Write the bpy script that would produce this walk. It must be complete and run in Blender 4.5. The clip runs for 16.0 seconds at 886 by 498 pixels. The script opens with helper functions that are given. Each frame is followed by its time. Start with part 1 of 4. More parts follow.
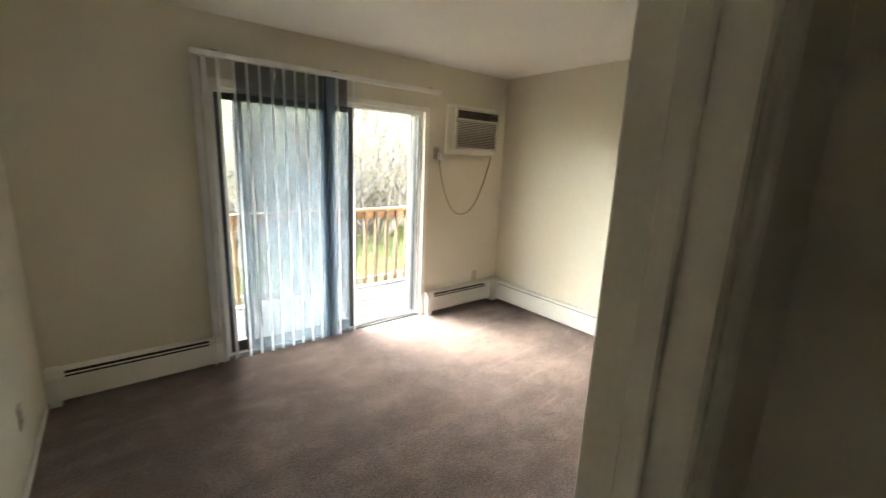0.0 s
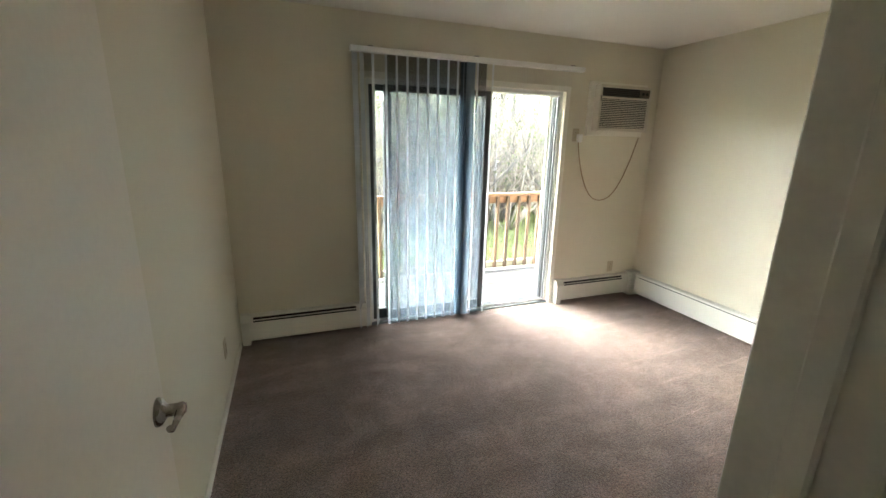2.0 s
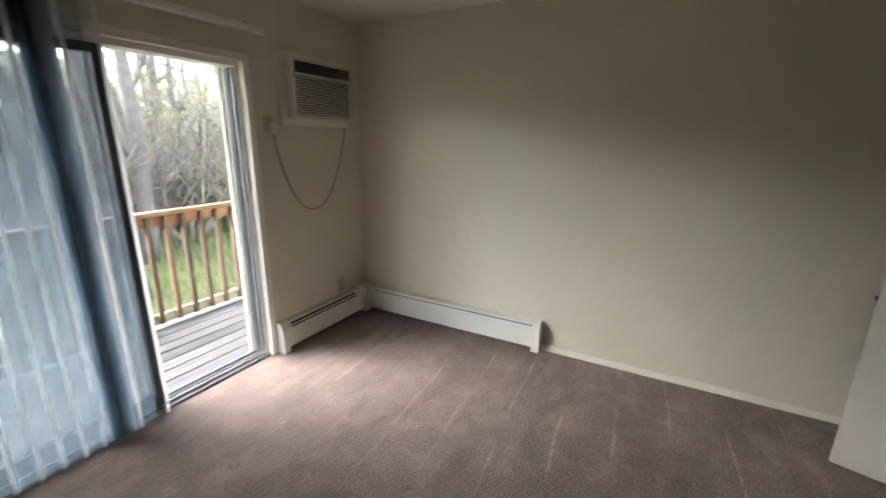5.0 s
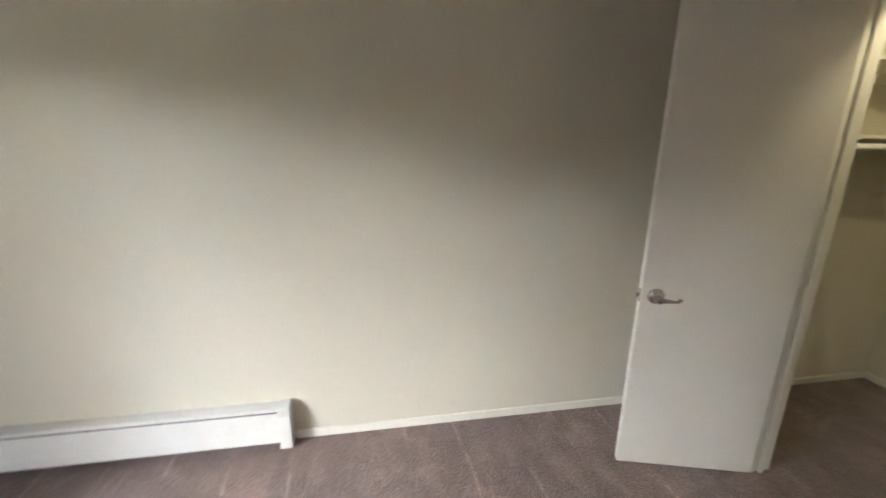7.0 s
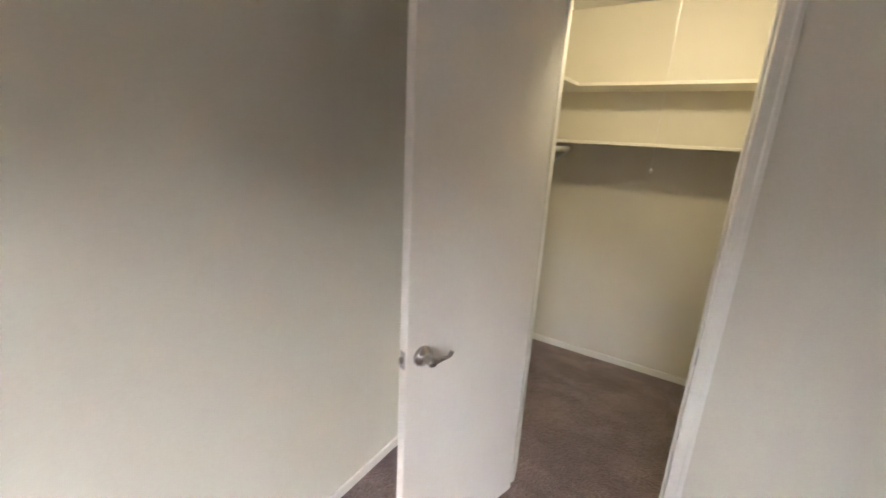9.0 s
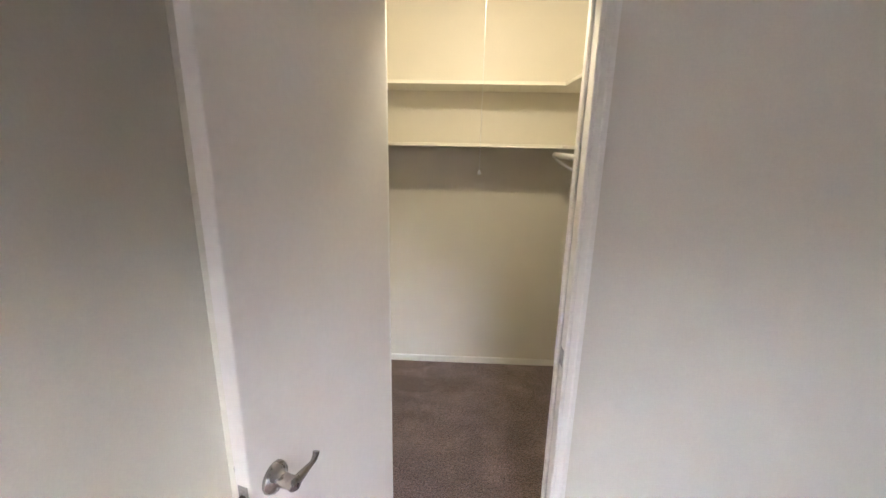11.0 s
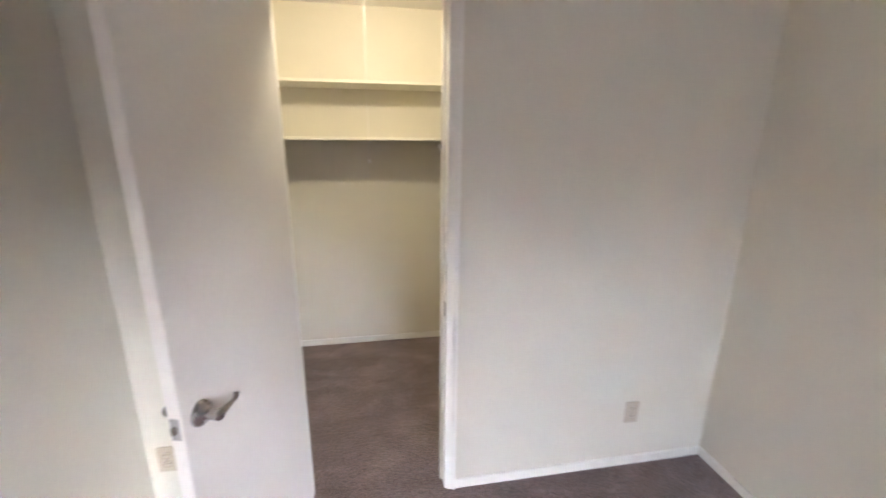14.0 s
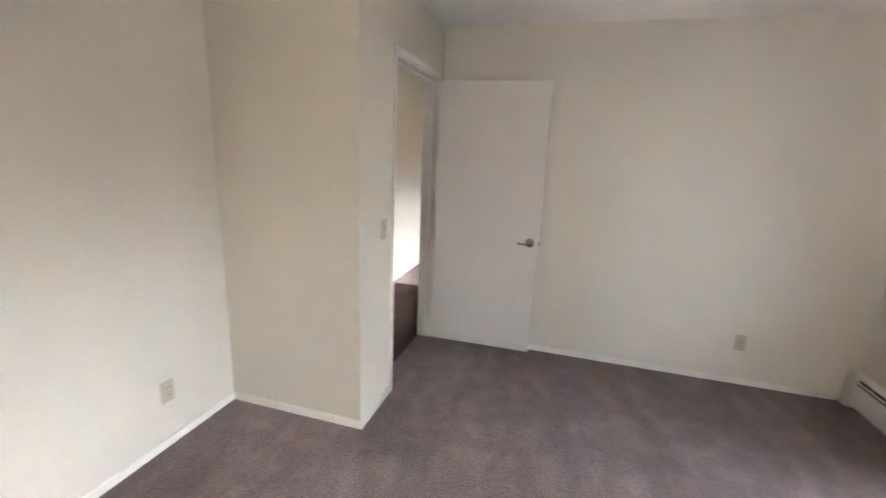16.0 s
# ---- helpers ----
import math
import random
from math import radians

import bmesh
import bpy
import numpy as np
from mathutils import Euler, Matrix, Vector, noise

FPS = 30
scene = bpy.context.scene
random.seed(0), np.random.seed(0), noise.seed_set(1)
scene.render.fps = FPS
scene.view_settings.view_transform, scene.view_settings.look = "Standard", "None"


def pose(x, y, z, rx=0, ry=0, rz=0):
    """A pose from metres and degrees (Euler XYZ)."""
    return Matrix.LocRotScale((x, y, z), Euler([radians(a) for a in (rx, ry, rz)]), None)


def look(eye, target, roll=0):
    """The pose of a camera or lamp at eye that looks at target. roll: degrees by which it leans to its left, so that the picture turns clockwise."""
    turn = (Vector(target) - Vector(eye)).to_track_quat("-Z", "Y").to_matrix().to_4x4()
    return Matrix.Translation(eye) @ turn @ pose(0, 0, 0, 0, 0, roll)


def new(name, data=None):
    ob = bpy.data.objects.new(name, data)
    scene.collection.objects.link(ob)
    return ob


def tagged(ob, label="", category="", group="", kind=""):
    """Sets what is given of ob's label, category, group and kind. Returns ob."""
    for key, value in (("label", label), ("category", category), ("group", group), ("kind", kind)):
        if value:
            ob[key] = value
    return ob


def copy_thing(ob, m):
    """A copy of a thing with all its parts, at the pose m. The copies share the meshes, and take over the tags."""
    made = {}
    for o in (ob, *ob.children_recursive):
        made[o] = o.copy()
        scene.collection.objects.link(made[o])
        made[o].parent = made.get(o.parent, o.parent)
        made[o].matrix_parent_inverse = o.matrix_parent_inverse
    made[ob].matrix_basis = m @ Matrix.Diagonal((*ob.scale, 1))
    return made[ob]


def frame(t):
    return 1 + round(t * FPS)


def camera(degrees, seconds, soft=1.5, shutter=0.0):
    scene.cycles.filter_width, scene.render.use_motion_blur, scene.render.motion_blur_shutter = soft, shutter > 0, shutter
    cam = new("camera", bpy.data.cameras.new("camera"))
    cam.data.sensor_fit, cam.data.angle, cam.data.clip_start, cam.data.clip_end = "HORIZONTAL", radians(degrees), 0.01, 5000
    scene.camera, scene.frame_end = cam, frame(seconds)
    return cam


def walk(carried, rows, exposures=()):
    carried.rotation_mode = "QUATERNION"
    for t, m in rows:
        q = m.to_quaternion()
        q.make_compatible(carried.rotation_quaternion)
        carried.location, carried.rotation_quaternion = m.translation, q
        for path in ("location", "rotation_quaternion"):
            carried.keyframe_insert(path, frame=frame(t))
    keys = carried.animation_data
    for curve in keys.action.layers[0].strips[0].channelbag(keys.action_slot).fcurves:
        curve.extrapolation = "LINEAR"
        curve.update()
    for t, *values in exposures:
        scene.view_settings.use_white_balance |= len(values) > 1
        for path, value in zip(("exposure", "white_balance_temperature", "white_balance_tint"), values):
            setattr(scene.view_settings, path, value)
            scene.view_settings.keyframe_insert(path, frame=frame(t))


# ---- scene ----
cam = camera(94.51, 16.0, soft=1.5, shutter=0.45)
PATH = [
    (0, (1.030, 1.717, 1.557), (2.258, 3.237, 1.133), 2.4),
    (0.5, (1.014, 1.705, 1.559), (2.020, 3.376, 1.119), 1.6),
    (1, (0.999, 1.697, 1.520), (1.830, 3.460, 1.074), 1.0),
    (1.5, (0.999, 1.698, 1.531), (1.714, 3.505, 1.058), 1.0),
    (2, (1.017, 1.702, 1.534), (1.695, 3.515, 1.028), 1.2),
    (2.5, (1.035, 1.766, 1.525), (1.790, 3.536, 0.979), 1.2),
    (3, (1.092, 1.955, 1.550), (2.041, 3.620, 0.980), 0.9),
    (3.2, (1.089, 2.043, 1.545), (2.130, 3.651, 0.969), 0.6),
    (5.3, (1.711, 2.643, 1.538), (3.491, 3.388, 1.014), 0.3),
    (5.5, (1.790, 2.696, 1.547), (3.617, 3.308, 1.011), 0.0),
    (6, (1.988, 2.787, 1.522), (3.883, 3.114, 0.974), 0.1),
    (6.5, (2.271, 2.792, 1.536), (4.203, 2.858, 1.021), -0.0),
    (7, (2.515, 2.808, 1.538), (4.414, 2.482, 1.000), 0.5),
    (7.5, (2.766, 2.838, 1.523), (4.514, 1.995, 1.037), 0.5),
    (8, (2.924, 2.793, 1.515), (4.501, 1.678, 0.998), 2.7),
    (8.5, (3.177, 2.704, 1.513), (4.513, 1.305, 1.007), 2.7),
    (9, (3.332, 2.572, 1.543), (4.350, 0.936, 1.007), 3.0),
    (9.5, (3.520, 2.427, 1.519), (4.082, 0.564, 1.057), 2.2),
    (10, (3.603, 2.319, 1.565), (3.881, 0.407, 1.047), 1.3),
    (12.5, (3.600, 2.332, 1.554), (3.619, 0.393, 1.062), 1.1),
    (13, (3.527, 2.427, 1.565), (3.619, 0.492, 1.067), 0.1),
    (13.5, (3.521, 2.549, 1.558), (3.542, 0.616, 1.043), 0.3),
    (14, (3.533, 2.607, 1.548), (3.192, 0.706, 1.028), 0.5),
    (14.5, (3.631, 2.629, 1.556), (2.629, 0.968, 1.069), 0.6),
    (15, (3.687, 2.693, 1.529), (2.209, 1.435, 1.047), 0.9),
    (15.2, (3.695, 2.728, 1.535), (2.092, 1.637, 1.045), 1.0),
    (15.5, (3.702, 2.791, 1.526), (1.965, 1.929, 1.036), 1.5),
    (16, (3.743, 2.914, 1.526), (1.869, 2.385, 1.071), 2.5),
]
EXPOSURES = [(0, 5.5, 6650, 5), (1.5, 5.5, 6400, 2), (3.2, 5.05, 6150, 6), (5.3, 4.3, 6100, 9), (6.0, 4.75, 5950, 9), (6.5, 5.05, 5900, 10), (7.0, 5.1, 5900, 11), (8.0, 5.35, 5850, 14), (9.0, 5.7, 5800, 17), (10, 5.9, 5600, 20), (12.5, 6.0, 5450, 22), (14, 6.1, 5450, 21), (14.6, 6.2, 5450, 20), (15.4, 6.3, 5600, 18), (16, 6.4, 5700, 17)]
walk(cam, [(t, look(eye, aim, roll)) for t, eye, aim, roll in PATH], EXPOSURES)

# ---- world, sun, large lights ----
world = bpy.data.worlds.new("overcast_sky")
scene.world = world
world.use_nodes = True
wn, wl = world.node_tree.nodes, world.node_tree.links
sky = wn.new("ShaderNodeTexSky")
sky.sky_type, sky.sun_disc = "NISHITA", False
sky.sun_elevation, sky.sun_rotation = radians(36), radians(-25)
sky.air_density, sky.dust_density = 1.0, 4.0
grey = wn.new("ShaderNodeHueSaturation")
grey.inputs["Saturation"].default_value = 0.55
wl.new(sky.outputs[0], grey.inputs["Color"])
wl.new(grey.outputs[0], wn["Background"].inputs["Color"])
wn["Background"].inputs["Strength"].default_value = 0.15

sun = new("sun", bpy.data.lights.new("sun", "SUN"))
sun.data.energy, sun.data.angle, sun.data.color = 0.95, radians(68), (0.80, 0.90, 1.0)
sun.matrix_world = look((0, 0, 0), (0.29, -0.91, -0.27))

# ---- plan, metres ----
WEST, EAST, NORTH = 0.580, 4.422, 4.940
CLOSET_FACE, CLOSET_BACK, CLOSET_WEST = 1.104, -0.382, 2.71
HALL_FACE, HALL_SOUTH, BUMP = 1.966, 1.07, 1.923
CEIL, CLOSET_CEIL = 2.42, 2.37
GROUND = -1.5


# ---- mesh helpers ----
def box(bm, x0, x1, y0, y1, z0, z1, bevel=0.0, segs=1):
    made = bmesh.ops.create_cube(bm, size=1.0)["verts"]
    for v in made:
        v.co = Vector((x0 + (v.co.x + 0.5) * (x1 - x0), y0 + (v.co.y + 0.5) * (y1 - y0), z0 + (v.co.z + 0.5) * (z1 - z0)))
    if bevel > 0:
        edges = {e for v in made for e in v.link_edges}
        bmesh.ops.bevel(bm, geom=list(edges), offset=bevel, segments=segs, affect="EDGES", profile=0.5)
    return bm


def slab(*args, **kw):
    return box(bmesh.new(), *args, **kw)


def prism(bm, outline, axis, lo, hi):
    """An outline in the plane across an axis ('x' or 'y'), drawn out along it from lo to hi."""
    ends = []
    for c in (lo, hi):
        ends.append([bm.verts.new((c, a, b) if axis == "x" else (a, c, b)) for a, b in outline])
    n = len(outline)
    for i in range(n):
        bm.faces.new((ends[0][i], ends[0][(i + 1) % n], ends[1][(i + 1) % n], ends[1][i]))
    bm.faces.new(ends[0][::-1])
    bm.faces.new(ends[1])
    bmesh.ops.recalc_face_normals(bm, faces=bm.faces)
    return bm


def lathe(bm, rings, segs=20, m=None):
    """A turned solid round z from (radius, height) rings; m places it."""
    m = m or Matrix()
    loops = [[bm.verts.new(m @ Vector((r * math.cos(2 * math.pi * k / segs), r * math.sin(2 * math.pi * k / segs), z))) for k in range(segs)] for r, z in rings]
    faces = []
    for a, b in zip(loops, loops[1:]):
        for k in range(segs):
            faces.append(bm.faces.new((a[k], a[(k + 1) % segs], b[(k + 1) % segs], b[k])))
    faces += [bm.faces.new(loops[0][::-1]), bm.faces.new(loops[-1])]
    for f in faces:
        f.smooth = True
    return bm


def tube(bm, points, radii, segs=8):
    """A tapered tube along points."""
    pts = [Vector(p) for p in points]
    rings = []
    side = Vector((0.31, 0.87, 0.39))
    for i, p in enumerate(pts):
        way = (pts[min(i + 1, len(pts) - 1)] - pts[max(i - 1, 0)]).normalized()
        u = way.cross(side)
        if u.length < 0.05:
            u = way.cross(Vector((1, 0, 0)))
        u.normalize()
        v = way.cross(u)
        rings.append([bm.verts.new(p + radii[i] * (u * math.cos(2 * math.pi * k / segs) + v * math.sin(2 * math.pi * k / segs))) for k in range(segs)])
    for a, b in zip(rings, rings[1:]):
        for k in range(segs):
            bm.faces.new((a[k], a[(k + 1) % segs], b[(k + 1) % segs], b[k])).smooth = True
    bm.faces.new(rings[0][::-1])
    bm.faces.new(rings[-1])
    return bm


def mesh_of(name, bm, material):
    me = bpy.data.meshes.new(name)
    bm.to_mesh(me)
    bm.free()
    me.materials.append(material)
    return me


def part(name, bm, material, parent, label="", at=None):
    """One mesh object under a thing or a part, in the parent's own coordinates."""
    me = bm if isinstance(bm, bpy.types.Mesh) else mesh_of(name, bm, material)
    ob = new(name, me)
    ob.parent = parent
    if at is not None:
        ob.matrix_basis = at
    if label:
        ob["label"] = label
    return ob


def thing(name, m, label, category, group=""):
    """The Empty at the base of a thing that has parts."""
    ob = new(name)
    ob.empty_display_size = 0.1
    ob.matrix_basis = m
    return tagged(ob, label, category, group)


def single(name, bm, material, label, category, group=""):
    return tagged(new(name, mesh_of(name, bm, material)), label, category, group)


def structure(name, bm, material, label):
    return tagged(new(name, mesh_of(name, bm, material)), label, name.rstrip("_0123456789").replace("_", " "), "", "structure")


# ---- materials ----
def material(name, base, rough=0.6, metal=0.0, var=0.05, blotch=1.2, grain=120.0, bump=0.15, depth=0.001, tint=None, spec=0.5):
    """Base colour that wanders at two scales, with a fine relief."""
    mt = bpy.data.materials.new(name)
    mt.use_nodes = True
    nd, ln = mt.node_tree.nodes, mt.node_tree.links
    bsdf = nd["Principled BSDF"]
    bsdf.inputs["Roughness"].default_value, bsdf.inputs["Metallic"].default_value = rough, metal
    bsdf.inputs["Specular IOR Level"].default_value = spec
    co = nd.new("ShaderNodeTexCoord")
    big, small = nd.new("ShaderNodeTexNoise"), nd.new("ShaderNodeTexNoise")
    big.inputs["Scale"].default_value, big.inputs["Detail"].default_value = blotch, 4.0
    small.inputs["Scale"].default_value, small.inputs["Detail"].default_value = grain, 3.0
    for n in (big, small):
        ln.new(co.outputs["Object"], n.inputs["Vector"])
    add = nd.new("ShaderNodeMath")
    add.operation = "ADD"
    ln.new(big.outputs["Fac"], add.inputs[0])
    ln.new(small.outputs["Fac"], add.inputs[1])
    half = nd.new("ShaderNodeMath")
    half.operation = "MULTIPLY"
    half.inputs[1].default_value = 0.5
    ln.new(add.outputs[0], half.inputs[0])
    ramp = nd.new("ShaderNodeValToRGB")
    ramp.color_ramp.elements[0].position, ramp.color_ramp.elements[1].position = 0.32, 0.68
    dark = tint or base
    ramp.color_ramp.elements[0].color = (*[max(c * (1 - 2 * var), 0) for c in dark], 1)
    ramp.color_ramp.elements[1].color = (*[min(c * (1 + var), 1) for c in base], 1)
    ln.new(half.outputs[0], ramp.inputs["Fac"])
    ln.new(ramp.outputs["Color"], bsdf.inputs["Base Color"])
    wear = nd.new("ShaderNodeMapRange")
    wear.inputs["From Min"].default_value, wear.inputs["From Max"].default_value = 0.3, 0.7
    wear.inputs["To Min"].default_value, wear.inputs["To Max"].default_value = max(rough - 0.07, 0.03), min(rough + 0.07, 1.0)
    ln.new(big.outputs["Fac"], wear.inputs["Value"])
    ln.new(wear.outputs[0], bsdf.inputs["Roughness"])
    bp = nd.new("ShaderNodeBump")
    bp.inputs["Strength"].default_value, bp.inputs["Distance"].default_value = bump, depth
    ln.new(small.outputs["Fac"], bp.inputs["Height"])
    ln.new(bp.outputs["Normal"], bsdf.inputs["Normal"])
    return mt


def carpet_material():
    mt = material("taupe_carpet", (0.300, 0.212, 0.180), 1.0, 0.0, 0.18, 55.0, 260.0, 1.0, 0.008, (0.262, 0.186, 0.158), 0.05)
    nd, ln = mt.node_tree.nodes, mt.node_tree.links
    bsdf = nd["Principled BSDF"]
    bsdf.inputs["Sheen Weight"].default_value, bsdf.inputs["Sheen Roughness"].default_value = 0.30, 0.5
    ramp = nd["Color Ramp"]
    co = nd["Texture Coordinate"]
    # brushed pile: broad patches laid one way or the other
    lay = nd.new("ShaderNodeTexNoise")
    lay.inputs["Scale"].default_value, lay.inputs["Detail"].default_value, lay.inputs["Distortion"].default_value = 7.5, 12.0, 0.4
    ln.new(co.outputs["Object"], lay.inputs["Vector"])
    patch = nd.new("ShaderNodeMapRange")
    patch.inputs["From Min"].default_value, patch.inputs["From Max"].default_value = 0.47, 0.59
    patch.inputs["To Min"].default_value, patch.inputs["To Max"].default_value = 0.95, 1.15
    ln.new(lay.outputs["Fac"], patch.inputs["Value"])
    # footworn drifts, drawn out one way, where the pile leans
    lean = nd.new("ShaderNodeMapping")
    lean.inputs["Rotation"].default_value, lean.inputs["Scale"].default_value = (0, 0, radians(24)), (1.0, 2.4, 1.0)
    ln.new(co.outputs["Object"], lean.inputs["Vector"])
    drift = nd.new("ShaderNodeTexNoise")
    drift.inputs["Scale"].default_value, drift.inputs["Detail"].default_value, drift.inputs["Distortion"].default_value = 1.5, 6.0, 1.1
    ln.new(lean.outputs["Vector"], drift.inputs["Vector"])
    broad = nd.new("ShaderNodeMapRange")
    broad.inputs["From Min"].default_value, broad.inputs["From Max"].default_value = 0.36, 0.64
    broad.inputs["To Min"].default_value, broad.inputs["To Max"].default_value = 0.84, 1.20
    ln.new(drift.outputs["Fac"], broad.inputs["Value"])
    pile = nd.new("ShaderNodeMath")
    pile.operation = "MULTIPLY"
    ln.new(patch.outputs[0], pile.inputs[0])
    ln.new(broad.outputs[0], pile.inputs[1])
    # tufts
    tuft = nd.new("ShaderNodeTexNoise")
    tuft.inputs["Scale"].default_value, tuft.inputs["Detail"].default_value = 125.0, 8.0
    ln.new(co.outputs["Object"], tuft.inputs["Vector"])
    tr = nd.new("ShaderNodeMapRange")
    tr.inputs["From Min"].default_value, tr.inputs["From Max"].default_value = 0.3, 0.7
    tr.inputs["To Min"].default_value, tr.inputs["To Max"].default_value = 0.40, 1.62
    ln.new(tuft.outputs["Fac"], tr.inputs["Value"])
    # thin ridges left by the vacuum cleaner
    place = nd.new("ShaderNodeMapping")
    place.inputs["Rotation"].default_value = (0, 0, radians(-4))
    ln.new(co.outputs["Object"], place.inputs["Vector"])
    wave = nd.new("ShaderNodeTexWave")
    wave.wave_type, wave.bands_direction = "BANDS", "Y"
    wave.inputs["Scale"].default_value, wave.inputs["Distortion"].default_value = 1.12, 0.6
    wave.inputs["Detail"].default_value, wave.inputs["Detail Scale"].default_value = 3.0, 2.0
    ln.new(place.outputs["Vector"], wave.inputs["Vector"])
    ridge = nd.new("ShaderNodeMapRange")
    ridge.inputs["From Min"].default_value, ridge.inputs["From Max"].default_value = 0.990, 1.0
    ridge.inputs["To Min"].default_value, ridge.inputs["To Max"].default_value = 0.0, 1.1
    ln.new(wave.outputs["Fac"], ridge.inputs["Value"])
    axes = nd.new("ShaderNodeSeparateXYZ")
    ln.new(co.outputs["Object"], axes.inputs[0])
    reach = nd.new("ShaderNodeMapRange")
    reach.inputs["From Min"].default_value, reach.inputs["From Max"].default_value = 2.5, 3.3
    ln.new(axes.outputs["X"], reach.inputs["Value"])
    room = nd.new("ShaderNodeMapRange")
    room.inputs["From Min"].default_value, room.inputs["From Max"].default_value = 1.2, 1.6
    ln.new(axes.outputs["Y"], room.inputs["Value"])
    worn = nd.new("ShaderNodeTexNoise")
    worn.inputs["Scale"].default_value, worn.inputs["Detail"].default_value = 2.6, 3.0
    ln.new(co.outputs["Object"], worn.inputs["Vector"])
    gone = nd.new("ShaderNodeMapRange")
    gone.inputs["From Min"].default_value, gone.inputs["From Max"].default_value = 0.42, 0.58
    ln.new(worn.outputs["Fac"], gone.inputs["Value"])
    where, kept, strip = (nd.new("ShaderNodeMath") for _ in range(3))
    for m in (where, kept, strip):
        m.operation = "MULTIPLY"
    ln.new(reach.outputs[0], where.inputs[0])
    ln.new(room.outputs[0], where.inputs[1])
    ln.new(where.outputs[0], kept.inputs[0])
    ln.new(gone.outputs[0], kept.inputs[1])
    ln.new(ridge.outputs[0], strip.inputs[0])
    ln.new(kept.outputs[0], strip.inputs[1])
    broken = nd.new("ShaderNodeMath")
    broken.operation = "MULTIPLY_ADD"
    broken.inputs[2].default_value = 1.0
    ln.new(strip.outputs[0], broken.inputs[0])
    ln.new(tuft.outputs["Fac"], broken.inputs[1])
    m1, m2, m3 = (nd.new("ShaderNodeMath") for _ in range(3))
    for m in (m1, m2, m3):
        m.operation = "MULTIPLY"
    ln.new(pile.outputs[0], m1.inputs[0])
    ln.new(tr.outputs[0], m1.inputs[1])
    ln.new(m1.outputs[0], m2.inputs[0])
    ln.new(broken.outputs[0], m2.inputs[1])
    mix = nd.new("ShaderNodeVectorMath")
    mix.operation = "SCALE"
    ln.new(ramp.outputs["Color"], mix.inputs[0])
    ln.new(m2.outputs[0], mix.inputs["Scale"])
    ln.new(mix.outputs["Vector"], bsdf.inputs["Base Color"])
    ln.new(tr.outputs[0], nd["Bump"].inputs["Height"])
    return mt


def wood_material(name, base, dark, scale=1.0, along="X", rough=0.7, bump=0.3):
    """Long grain along one axis, each piece of its own shade."""
    mt = material(name, base, rough, 0.0, 0.1, 2.0, 60.0, bump, 0.002)
    nd, ln = mt.node_tree.nodes, mt.node_tree.links
    co, bsdf = nd["Texture Coordinate"], nd["Principled BSDF"]
    stretch = nd.new("ShaderNodeMapping")
    stretch.inputs["Scale"].default_value = tuple(scale * (1.5 if a == along else 34.0) for a in "XYZ")
    ln.new(co.outputs["Object"], stretch.inputs["Vector"])
    info = nd.new("ShaderNodeObjectInfo")
    shift = nd.new("ShaderNodeVectorMath")
    shift.operation = "MULTIPLY_ADD"
    shift.inputs[1].default_value = (37.0, 53.0, 71.0)
    ln.new(info.outputs["Random"], shift.inputs[0])
    ln.new(stretch.outputs["Vector"], shift.inputs[2])
    fibre = nd.new("ShaderNodeTexNoise")
    fibre.inputs["Scale"].default_value, fibre.inputs["Detail"].default_value, fibre.inputs["Distortion"].default_value = 1.0, 6.0, 0.6
    ln.new(shift.outputs["Vector"], fibre.inputs["Vector"])
    ramp = nd["Color Ramp"]
    ramp.color_ramp.elements[0].color, ramp.color_ramp.elements[1].color = (*dark, 1), (*base, 1)
    ln.new(fibre.outputs["Fac"], ramp.inputs["Fac"])
    shade = nd.new("ShaderNodeMapRange")
    shade.inputs["To Min"].default_value, shade.inputs["To Max"].default_value = 0.78, 1.18
    ln.new(info.outputs["Random"], shade.inputs["Value"])
    tone = nd.new("ShaderNodeVectorMath")
    tone.operation = "SCALE"
    ln.new(ramp.outputs["Color"], tone.inputs[0])
    ln.new(shade.outputs[0], tone.inputs["Scale"])
    ln.new(tone.outputs["Vector"], bsdf.inputs["Base Color"])
    ln.new(fibre.outputs["Fac"], nd["Bump"].inputs["Height"])
    return mt


